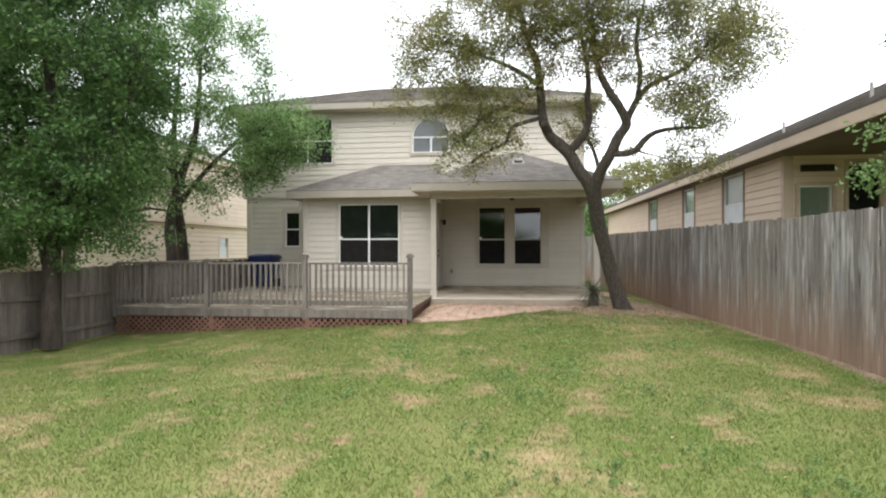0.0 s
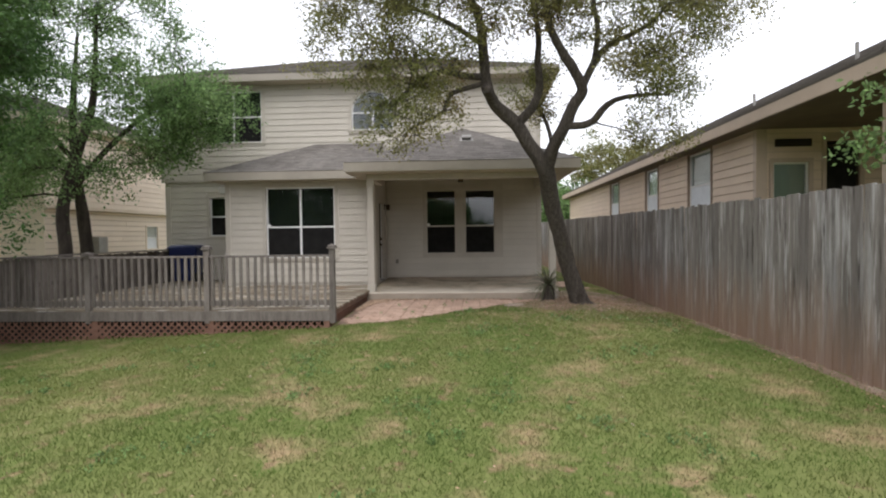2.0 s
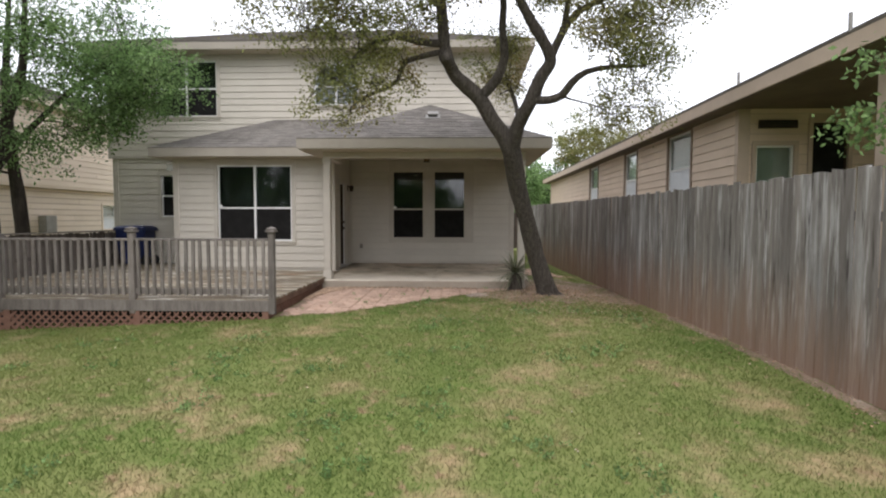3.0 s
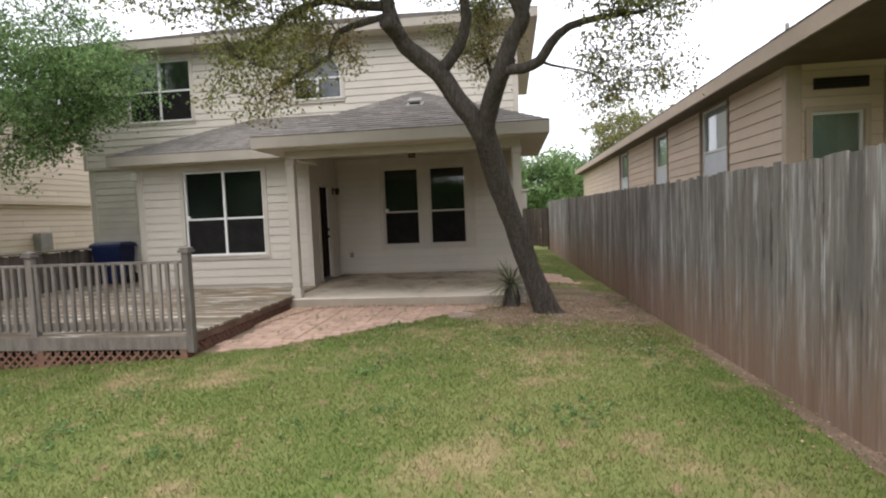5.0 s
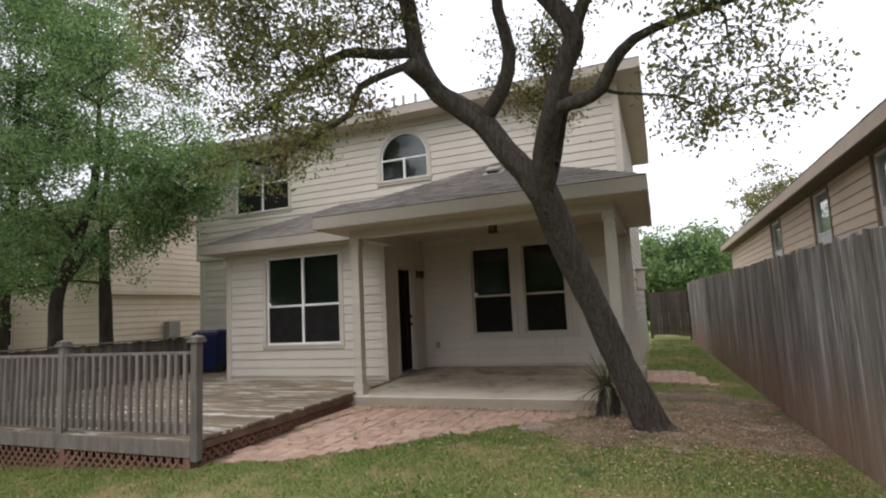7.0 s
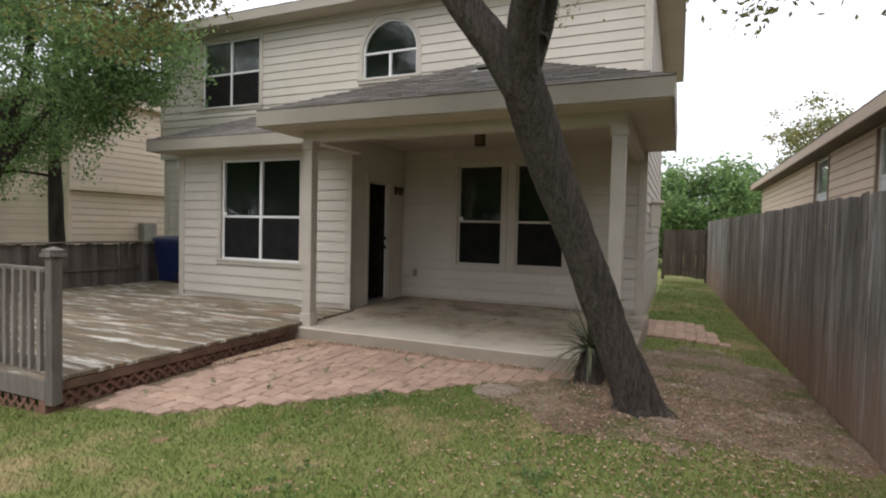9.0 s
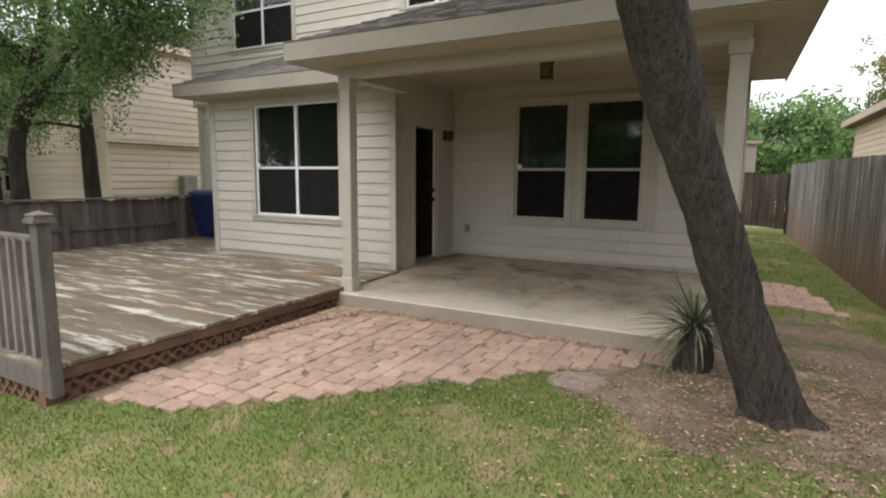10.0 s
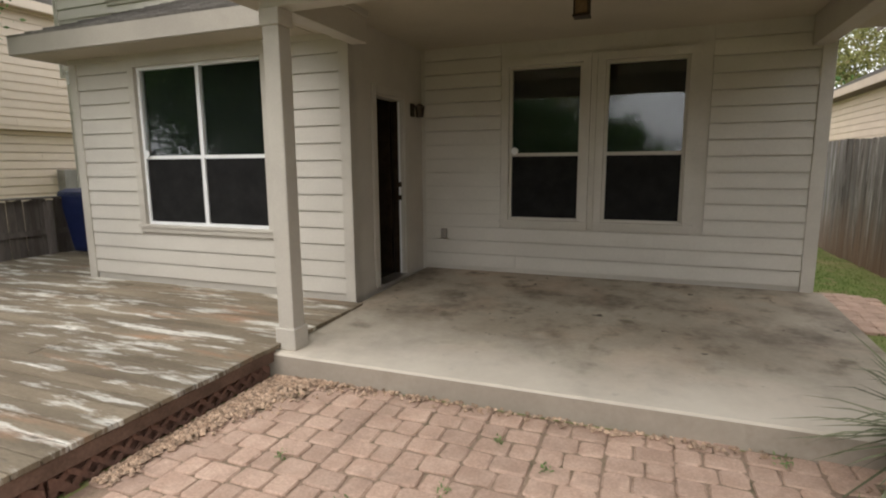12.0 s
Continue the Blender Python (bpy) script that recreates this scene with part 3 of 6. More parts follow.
adopt(house, window("window", (0, BACK_Y + 0.03, 0), X, S, -6.39, -5.88, 1.91, 3.06, "narrow dark single-hung window beside the bump-out", 1, 0.5), "window")


# ---- roofs ----
def roof_deck(planes):
    bm = bmesh.new()
    for poly in planes:
        pts = [Vector(p) for p in poly]
        nrm = (pts[1] - pts[0]).cross(pts[2] - pts[0]).normalized()
        nrm = -nrm if nrm.z < 0 else nrm
        up_ = [bm.verts.new(p - nrm * 0.001) for p in pts]
        dn = [bm.verts.new(p - nrm * 0.03) for p in pts]
        bm.faces.new(up_)
        bm.faces.new(dn[::-1])
        for i in range(len(pts)):
            j = (i + 1) % len(pts)
            bm.faces.new((up_[i], dn[i], dn[j], up_[j]))
    bmesh.ops.recalc_face_normals(bm, faces=bm.faces[:])
    return bm


def roof(name, planes, label, fascia=(), eave_z=3.5, material=None, course=0.14):
    """Each plane, a polygon with its foot edge first, becomes rows of shingles on a deck."""
    root = tagged(part("roof", roof_deck(planes), material or SHINGLE), label)
    scene_places[root.name] = Vector((0, 0, 0))
    for poly in planes:
        pts = [Vector(p) for p in poly]
        nrm = (pts[1] - pts[0]).cross(pts[2] - pts[0]).normalized()
        if nrm.z < 0:
            nrm = -nrm
        along = (pts[1] - pts[0]).normalized()
        upv = nrm.cross(along).normalized()
        if upv.z < 0:
            upv = -upv
        loc = [((p - pts[0]).dot(along), (p - pts[0]).dot(upv)) for p in pts]
        top = max(v for _, v in loc)
        verts, faces = [], []

        def span(v):
            xs = []
            for (ua, va), (ub, vb) in zip(loc, loc[1:] + loc[:1]):
                if va != vb and min(va, vb) - 1e-9 <= v <= max(va, vb) + 1e-9:
                    xs.append(ua + (ub - ua) * (v - va) / (vb - va))
                elif va == vb and abs(v - va) < 1e-6:
                    xs += [ua, ub]
            return (min(xs), max(xs)) if len(xs) > 1 else None

        rng = random.Random(len(name) + int(top * 100))
        v = 0.0
        while v < top - 0.01:
            v2 = min(v + course, top - 1e-4)
            s1, s2 = span(v + 1e-5), span(v2)
            if s1 and s2 and s1[1] - s1[0] > 0.02:
                u = s1[0]
                while u < s1[1] - 0.01:
                    ub = min(u + rng.choice((0.16, 0.2, 0.26, 0.32)), s1[1])
                    lift = 0.014 + rng.random() * 0.007
                    ua2, ub2 = max(u, s2[0]), min(ub, s2[1])
                    if ub2 < ua2:
                        ua2 = ub2 = (s2[0] if ub < s2[0] else s2[1])
                    b = len(verts)
                    for uu, vv, h in ((u, v, lift), (ub - 0.006, v, lift), (ub2 - 0.003, v2, 0.004), (ua2, v2, 0.004), (u, v, 0.0), (ub - 0.006, v, 0.0)):
                        q = pts[0] + along * uu + upv * vv + nrm * h
                        verts.append(tuple(q))
                    faces += [(b, b + 1, b + 2, b + 3), (b + 4, b + 5, b + 1, b)]
                    u = ub
            v += course
        sh = from_lists("shingles", verts, faces, material or SHINGLE)
        sh["kind"] = "stuff"
        under(sh, root)
    for x0, x1, y0, y1, z0, z1, m in fascia:
        under(part("fascia_board" if z1 - z0 > 0.1 else "soffit", box(x0, x1, y0, y1, z0, z1), m), root)
    return root


P0, P1, PY, PZ = -1.5, 3.7, 11.96, 3.5
apex_y, pitch = PY + 2.6, 0.46
az = PZ + 2.6 * pitch
porch_roof = roof("porch_roof", [
    [(P0, PY, PZ), (P1, PY, PZ), (1.1, apex_y, az)],
    [(P1, PY, PZ), (P1, BACK_Y, PZ), (1.1, BACK_Y, az), (1.1, apex_y, az)],
    [(P0, BACK_Y, PZ), (P0, PY, PZ), (1.1, apex_y, az), (1.1, BACK_Y, az)],
], "hipped grey-brown shingle roof over the porch", [
    (P0, P1, PY, PY + 0.025, PZ - 0.2, PZ - 0.005, FASCIA), (P1 - 0.025, P1, PY + 0.026, BACK_Y + 0.3, PZ - 0.2, PZ - 0.005, FASCIA), (P0, P0 + 0.025, PY + 0.026, 13.3, PZ - 0.2, PZ - 0.005, FASCIA)])
BE, BL = 13.3, -5.39
bz = 3.5 + (BACK_Y - BE) * pitch
bump_out_roof = roof("bump_out_roof", [
    [(BL, BE, 3.5), (P0 + 0.3, BE, 3.5), (P0 + 0.3, BACK_Y, bz), (BL + BACK_Y - BE, BACK_Y, bz)],
    [(BL, BACK_Y, 3.5), (BL, BE, 3.5), (BL + BACK_Y - BE, BACK_Y, bz)],
], "low hipped shingle roof of the bump-out", [
    (BL, P0, BE, BE + 0.025, 3.3, 3.495, FASCIA), (BL, BL + 0.025, BE + 0.026, BACK_Y, 3.3, 3.495, FASCIA),
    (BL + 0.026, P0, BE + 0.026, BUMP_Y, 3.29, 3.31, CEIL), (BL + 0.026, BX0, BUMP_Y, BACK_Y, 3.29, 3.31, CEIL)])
HX0, HX1, HY0, HY1, HZ = XL - 0.55, XR + 0.5, 15.1, 23.0, 6.48
hr = (HY1 - HY0) / 2
hz = HZ + hr * 0.4
main_roof = roof("main_roof", [
    [(HX0, HY0, HZ), (HX1, HY0, HZ), (HX1 - hr, HY0 + hr, hz), (HX0 + hr, HY0 + hr, hz)],
    [(HX1, HY0, HZ), (HX1, HY1, HZ), (HX1 - hr, HY0 + hr, hz)],
    [(HX1, HY1, HZ), (HX0, HY1, HZ), (HX0 + hr, HY0 + hr, hz), (HX1 - hr, HY0 + hr, hz)],
    [(HX0, HY1, HZ), (HX0, HY0, HZ), (HX0 + hr, HY0 + hr, hz)],
], "hipped grey-brown shingle main roof", [
    (HX0, HX1, HY0, HY0 + 0.025, HZ - 0.19, HZ - 0.005, FASCIA), (HX1 - 0.025, HX1, HY0 + 0.026, HY1, HZ - 0.19, HZ - 0.005, FASCIA), (HX0, HX0 + 0.025, HY0 + 0.026, HY1, HZ - 0.19, HZ - 0.005, FASCIA),
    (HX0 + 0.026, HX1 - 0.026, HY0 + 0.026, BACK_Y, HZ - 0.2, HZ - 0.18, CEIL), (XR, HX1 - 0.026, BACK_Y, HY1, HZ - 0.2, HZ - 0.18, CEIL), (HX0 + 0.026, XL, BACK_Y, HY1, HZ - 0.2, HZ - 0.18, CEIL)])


gather(house, [(porch_roof, "porch_roof"), (bump_out_roof, "low_roof"), (main_roof, "main_roof")])


def porch_ceiling():
    """The ceiling lies above the beams; outside them a lower soffit runs to the fascia."""
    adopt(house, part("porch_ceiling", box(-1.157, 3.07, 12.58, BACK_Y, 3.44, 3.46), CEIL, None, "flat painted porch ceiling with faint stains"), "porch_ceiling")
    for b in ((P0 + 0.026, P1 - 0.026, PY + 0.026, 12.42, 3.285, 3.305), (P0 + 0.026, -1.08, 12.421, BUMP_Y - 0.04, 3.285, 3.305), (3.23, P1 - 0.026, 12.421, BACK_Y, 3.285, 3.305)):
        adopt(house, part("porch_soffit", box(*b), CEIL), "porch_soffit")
    for b in ((-1.08, -0.92, 12.581, BUMP_Y - 0.038, 3.15, 3.439), (3.07, 3.23, 12.581, BACK_Y - 0.038, 3.15, 3.6), (-1.08, 3.23, 12.42, 12.58, 3.15, 3.5)):
        adopt(house, part("porch_beam", box(*b, 0.004), TRIM), "porch_beam")
    for b in ((-0.919, 3.069, 12.581, 12.605, 3.38, 3.439), (-0.919, -0.895, 12.606, BUMP_Y - 0.04, 3.38, 3.439)):
        adopt(house, part("beam_molding", box(*b, 0.003), TRIM), "beam_molding")


porch_ceiling()


def porch_post(x, y, z0, z1, w, label):
    h = w / 2
    k = 0.015
    r = part("porch_post", box(x - h, x + h, y - h, y + h, z0 + 0.18, z1 - 0.12, 0.006), TRIM, None, label)
    scene_places[r.name] = Vector((0, 0, 0))
    under(part("base_block", box(x - h - 0.02, x + h + 0.02, y - h - 0.02, y + h + 0.02, z0, z0 + 0.18, 0.008), TRIM), r)
    under(part("capital", box(x - h - k, x + h + k, y - h - k, y + h + k, z1 - 0.12, z1, 0.006), TRIM), r)
    adopt(house, r, "porch_post")


porch_post(-1.0, 12.5, 0.562, 3.15, 0.145, "square cream porch post with a base block on the slab corner")
porch_post(3.15, 12.5, 0.30, 3.15, 0.15, "square cream porch post beside the yucca")


def patio():
    """The raised concrete slab with a rounded front corner."""
    out = [(-1.12, 15.56), (-1.12, 12.33)]
    for i in range(7):
        a = radians(-90 + 15 * i)
        out.append((2.8 + 0.55 * math.cos(a), 12.88 + 0.55 * math.sin(a)))
    out += [(3.38, 15.56)]
    vs, fs = [], []
    n = len(out)

    def top(x, y):
        return 0.56 + 0.10 * (y - 12.33) / 3.24
    for lift, inset in ((0, 0), (1, 0), (2, 0.015)):
        for x, y in out:
            cx, cy = 1.0, 13.9
            f = 1 - inset / 2
            xx, yy = cx + (x - cx) * f, cy + (y - cy) * f
            if y > 15.5:
                yy = y
            vs.append((xx, yy, (0.1, top(xx, yy) - 0.015, top(xx, yy))[lift]))
    for k in range(2):
        for i in range(n):
            j = (i + 1) % n
            fs.append((k * n + i, k * n + j, (k + 1) * n + j, (k + 1) * n + i))
    fs.append(tuple(2 * n + i for i in range(n)))
    root = thing("patio_slab", (1.0, 13.9, 0.56), "stained raised concrete porch slab with rounded corner", "patio", kind="structure")
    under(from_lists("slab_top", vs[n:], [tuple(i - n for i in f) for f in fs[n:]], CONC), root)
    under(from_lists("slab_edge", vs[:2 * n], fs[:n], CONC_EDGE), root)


patio()


def door():
    y0, y1, z0, z1 = 14.30, 15.0, 0.66, 2.78
    r = part("door", box(BX1 - T - 0.72, BX1 - T - 0.02, y1 - 0.045, y1 - 0.005, z0 + 0.02, z1 - 0.02, 0.003), BRONZE, None, "back door swung open into a dark room")
    scene_places[r.name] = Vector((0, 0, 0))
    for nm, b, m in (("door_casing", (BX1 + 0.001, BX1 + 0.025, y0 - 0.09, y0, z0, z1 + 0.09), TRIM), ("door_casing", (BX1 + 0.001, BX1 + 0.025, y1, y1 + 0.09, z0, z1 + 0.09), TRIM), ("head_casing", (BX1 + 0.001, BX1 + 0.025, y0 + 0.001, y1 - 0.001, z1, z1 + 0.09), TRIM),
                     # The bronze inner jamb is added dark so the opening reads black there.
                     ("jamb", (BX1 - T, BX1, y0 - 0.001, y0 + 0.02, z0, z1), TRIM), ("jamb", (BX1 - 0.06, BX1, y1 - 0.02, y1 + 0.001, z0, z1), TRIM), ("hinge_jamb", (BX1 - T, BX1 - 0.061, y1 - 0.024, y1 + 0.001, z0, z1), BRONZE), ("head_jamb", (BX1 - T, BX1, y0 + 0.021, y1 - 0.021, z1 - 0.02, z1), TRIM),
                     ("threshold", (BX1 - T, BX1 + 0.06, y0 + 0.001, y1 - 0.001, 0.655, 0.685), STEEL)):
        under(part(nm, box(*b, 0.002), m), r)
    under(part("weather_strip", box(BX1 - 0.055, BX1 - 0.03, y1 - 0.026, y1 - 0.021, z0 + 0.03, z1 - 0.03), VINYL), r)
    for z in (1.62, 1.78):
        under(part("strike_plate", box(BX1 - 0.058, BX1 - 0.02, y1 - 0.027, y1 - 0.021, z - 0.03, z + 0.03), BRONZE), r)
    adopt(house, r, "door")


door()


def wall_lantern():
    r = thing("wall_lantern", (BX1, 15.28, 2.62), "small dark bronze wall lantern beside the door", "lamp")
    y, z = 15.26, 2.62
    under(part("back_plate", box(BX1 + 0.001, BX1 + 0.02, y - 0.05, y + 0.05, z - 0.02, z + 0.14, 0.005), BRONZE), r)
    under(part("arm", box(BX1 + 0.02, BX1 + 0.1, y - 0.012, y + 0.012, z + 0.09, z + 0.115), BRONZE), r)
    bm = bmesh.new()
    bmesh.ops.create_cone(bm, cap_ends=True, segments=8, radius1=0.045, radius2=0.062, depth=0.12, matrix=Matrix.Translation((BX1 + 0.11, y, z + 0.03)))
    under(part("shade", bm, BRONZE), r)
    bm = bmesh.new()
    bmesh.ops.create_cone(bm, cap_ends=True, segments=8, radius1=0.075, radius2=0.02, depth=0.04, matrix=Matrix.Translation((BX1 + 0.11, y, z + 0.11)))
    under(part("cap", bm, BRONZE), r)


wall_lantern()


def ceiling_lantern():
    x, y = 1.05, 13.8
    r = thing("ceiling_lantern", (x, y, 3.44), "bronze box lantern on the porch ceiling", "lamp")
    bm = bmesh.new()
    bmesh.ops.create_cone(bm, cap_ends=True, segments=20, radius1=0.095, radius2=0.11, depth=0.03, matrix=Matrix.Translation((x, y, 3.425)))
    under(part("canopy", bm, BRONZE), r)
    for sx in (-1, 1):
        for sy in (-1, 1):
            under(part("corner_bar", box(x + sx * 0.055 - 0.008, x + sx * 0.055 + 0.008, y + sy * 0.055 - 0.008, y + sy * 0.055 + 0.008, 3.22, 3.41), BRONZE), r)
    under(part("glass_box", box(x - 0.05, x + 0.05, y - 0.05, y + 0.05, 3.23, 3.40), mat("amber_glass", (0.16, 0.1, 0.055), (0.2, 0.13, 0.075), 0.2, 8, 50, 0.0)), r)
    under(part("bottom_plate", box(x - 0.07, x + 0.07, y - 0.07, y + 0.07, 3.205, 3.22, 0.004), BRONZE), r)


ceiling_lantern()


def small_wall_things():
    r = thing("outlet_cover", (-0.845, BACK_Y, 1.08), "grey weatherproof outlet cover on the porch wall", "outlet")
    under(part("box", box(-0.885, -0.805, BACK_Y - 0.05, BACK_Y - 0.012, 1.07, 1.19, 0.006), OUTLET), r)
    under(part("lid", box(-0.878, -0.812, BACK_Y - 0.058, BACK_Y - 0.051, 1.08, 1.18, 0.003), OUTLET), r)
    for x, y, z in ((-3.9, BUMP_Y, 2.16), (0.075, BACK_Y, 2.17)):
        bm = bmesh.new()
        bmesh.ops.create_cone(bm, cap_ends=True, segments=8, radius1=0.045, radius2=0.045, depth=0.004, matrix=Matrix.Translation((x, y - 0.010, z)) @ Matrix.Rotation(radians(90), 4, "X"))
        tagged(part("window_sticker", bm, VINYL), "small white security sticker on the window pane", "sticker", "window stickers")
    r = thing("roof_vent", (1.216, 13.5, 4.2), "low dark box vent on the porch roof", "vent")
    m = pose(1.216, 13.5, 4.21, math.degrees(math.atan(pitch)))
    for nm, b in (("flange", (-0.17, 0.17, -0.17, 0.17, 0.012, 0.022)), ("hood", (-0.12, 0.12, -0.1, 0.13, 0.06, 0.1)), ("throat", (-0.1, 0.1, -0.07, 0.11, 0.02, 0.06))):
        bm = box(*b, 0.004)
        bm.transform(m)
        under(part(nm, bm, BLACK if nm == "throat" else UTIL), r)
    for x, y in ((-3.0, 18.2), (-2.6, 18.0), (-2.35, 18.3)):
        bm = bmesh.new()
        zz = HZ + (y - HY0) * 0.4
        bmesh.ops.create_cone(bm, cap_ends=True, segments=10, radius1=0.04, radius2=0.04, depth=0.5, matrix=Matrix.Translation((x, y, zz + 0.15)))
        tagged(part("vent_pipe", bm, UTIL), "thin grey plumbing vent pipe on the main roof", "pipe", "roof pipes")
    # meter box low on the side wall
    r = thing("meter_box", (XR + 0.03, 17.2, 1.9), "pale grey utility box on the side wall", "utility box")
    under(part("cabinet", box(XR + 0.026, XR + 0.2, 17.1, 17.4, 2.1, 2.55, 0.01), TRIM), r)
    under(part("hood", box(XR + 0.026, XR + 0.26, 17.05, 17.45, 2.55, 2.6, 0.008), TRIM), r)


small_wall_things()


def eave_box():
    r = thing("wall_box", (BX0 - 0.1, 13.9, 3.0), "small white plastic box under the bump-out's eave", "box")
    under(part("cover", box(BX0 - 0.24, BX0 - 0.028, 13.84, 14.02, 3.03, 3.2, 0.012), VINYL), r)
    under(part("lid_seam", box(BX0 - 0.243, BX0 - 0.241, 13.85, 14.01, 3.1, 3.106), UTIL), r)


eave_box()
# ---- deck, rail, lattice ----
DX0, DX1, DY0, DZ = -7.4, -1.06, 9.1, 0.62


def deck():
    d = thing("deck", (DX0, DY0, DZ), "raised timber deck with worn peeling paint", "deck")
    rng = random.Random(5)
    y = DY0 - 0.02
    while y < 15.5:
        y2 = y + 0.137
        x1 = DX1 + 0.02 if y2 < BUMP_Y - 0.03 else BX0 - 0.03
        if y < BUMP_Y - 0.03 < y2:
            y2 = BUMP_Y - 0.03
        cuts = [DX0 + 0.0, x1]
        if x1 > -3:
            cuts.insert(1, rng.choice((-4.9, -3.4, -4.1, -2.7)))
        for a, b in zip(cuts, cuts[1:]):
            dz = rng.uniform(-0.003, 0.003)
            under(part("deck_board", box(a + 0.002, b - 0.002, y, y2 - 0.006, DZ - 0.036 + dz, DZ + dz, 0.004), DECK), d)
        y = y2
    for nm, b in (("rim_joist", (DX0, DX1, DY0 - 0.045, DY0 - 0.021, 0.44, DZ - 0.01)), ("rim_joist", (DX1 - 0.02, DX1 + 0.004, DY0 - 0.02, 12.36, 0.49, DZ - 0.04))):
        under(part(nm, box(*b, 0.003), RIM if b[1] - b[0] < 1 else RAILW), d)
    for k in range(7):
        x = DX0 + 0.2 + k * 1.0
        under(part("joist", box(x, x + 0.04, DY0, 13.7, 0.45, DZ - 0.04), RIM), d)
    # Two black sheets stand in for the darkness under the deck.
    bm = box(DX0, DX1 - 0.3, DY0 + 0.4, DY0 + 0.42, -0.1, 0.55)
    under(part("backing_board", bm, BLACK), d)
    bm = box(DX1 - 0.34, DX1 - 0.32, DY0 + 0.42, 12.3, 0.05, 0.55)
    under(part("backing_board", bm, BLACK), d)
    under(part("backing_board", box(DX1 - 0.075, DX1 - 0.055, DY0 + 0.06, 12.3, 0.335, 0.55), LATTICE), d)

    def lattice(horizontal, a0, a1, z0, z1, at, sign):
        verts, faces = [], []
        step, w, t = 0.125, 0.056, 0.007
        h = z1 - z0
        for layer, slope in ((0, 1), (1, -1)):
            k = a0 - h
            while k < a1 + h:
                p, q = (k, k + h) if slope > 0 else (k + h, k)
                lo, hi = max(a0, min(p, q)), min(a1, max(p, q))
                if hi - lo > 0.03:
                    def zat(a):
                        f = (a - p) / (q - p)
                        return z0 + h * f
                    b = len(verts)
                    nrm = w * 0.7
                    for a in (lo, hi):
                        for s in (-1, 1):
                            for dep in (0, t):
                                zz = min(z1, max(z0, zat(a) + s * nrm))
                                o = at + sign * (layer * t + dep)
                                verts.append((a, o, zz) if horizontal else (o, a, zz))
                    faces += [tuple(b + i for i in f) for f in ((0, 2, 6, 4), (1, 5, 7, 3), (0, 4, 5, 1), (2, 3, 7, 6), (0, 1, 3, 2), (4, 6, 7, 5))]
                k += step
        return under(from_lists("lattice_panel", verts, faces, LATTICE), d)

    for a, b in ((DX0, -5.2), (-5.2, -3.13), (-3.13, DX1)):
        lattice(True, a + 0.03, b - 0.03, -0.02, 0.44, DY0 - 0.03, 1)
    lattice(False, DY0 + 0.05, 10.6, 0.22, 0.50, DX1 - 0.03, 1)
    lattice(False, 10.62, 12.3, 0.22, 0.50, DX1 - 0.03, 1)
    for x in (-5.2, -3.13, DX1 - 0.06):
        under(part("lattice_post", box(x - 0.045, x + 0.045, DY0 - 0.034, DY0 + 0.05, -0.05, 0.439), LATTICE), d)


deck()


def deck_rail():
    r = thing("deck_rail", (DX0, DY0, DZ), "weathered grey timber railing along the deck front", "railing")
    posts = (-7.4, -5.33, -3.2, -1.02)
    rng = random.Random(8)
    yc = DY0 + 0.005
    for x in posts:
        h = 1.66 if x > -4 else (1.56 if x > -6 else 1.54)
        under(part("post", box(x - 0.046, x + 0.046, yc - 0.046, yc + 0.046, 0.40, h, 0.006), RAILW), r)
        if x < -6:
            continue
        bm = bmesh.new()
        add_box(bm, x - 0.072, x + 0.072, yc - 0.072, yc + 0.072, h, h + 0.03)
        add_box(bm, x - 0.058, x + 0.058, yc - 0.058, yc + 0.058, h + 0.03, h + 0.055)
        vs = [bm.verts.new((x + a, yc + b, h + 0.055)) for a, b in ((-0.066, -0.066), (0.066, -0.066), (0.066, 0.066), (-0.066, 0.066))]
        tp = bm.verts.new((x, yc, h + 0.085))
        for i in range(4):
            bm.faces.new((vs[i], vs[(i + 1) % 4], tp))
        bm.faces.new(vs[::-1])
        under(part("post_cap", bm, RAILW), r)
    for a, b in zip(posts, posts[1:]):
        sag = rng.uniform(0.0, 0.012)
        under(part("top_rail", box(a + 0.047, b - 0.047, yc - 0.045, yc + 0.045, 1.535 - sag, 1.57 - sag, 0.005), RAILW), r)
        under(part("bottom_rail", box(a + 0.047, b - 0.047, yc - 0.02, yc + 0.02, 0.70, 0.79, 0.004), RAILW), r)
        n = 17
        for i in range(n):
            x = a + (b - a) * (i + 1) / (n + 1) + rng.uniform(-0.008, 0.008)
            bm = box(-0.021, 0.021, -0.018, 0.018, 0, 0.86)
            bm.transform(pose(x, yc - 0.039, 0.685, rng.uniform(-0.3, 0.3), rng.uniform(-0.7, 0.7), rng.uniform(-4, 4)))
            under(part("baluster", bm, RAILW), r)


deck_rail()


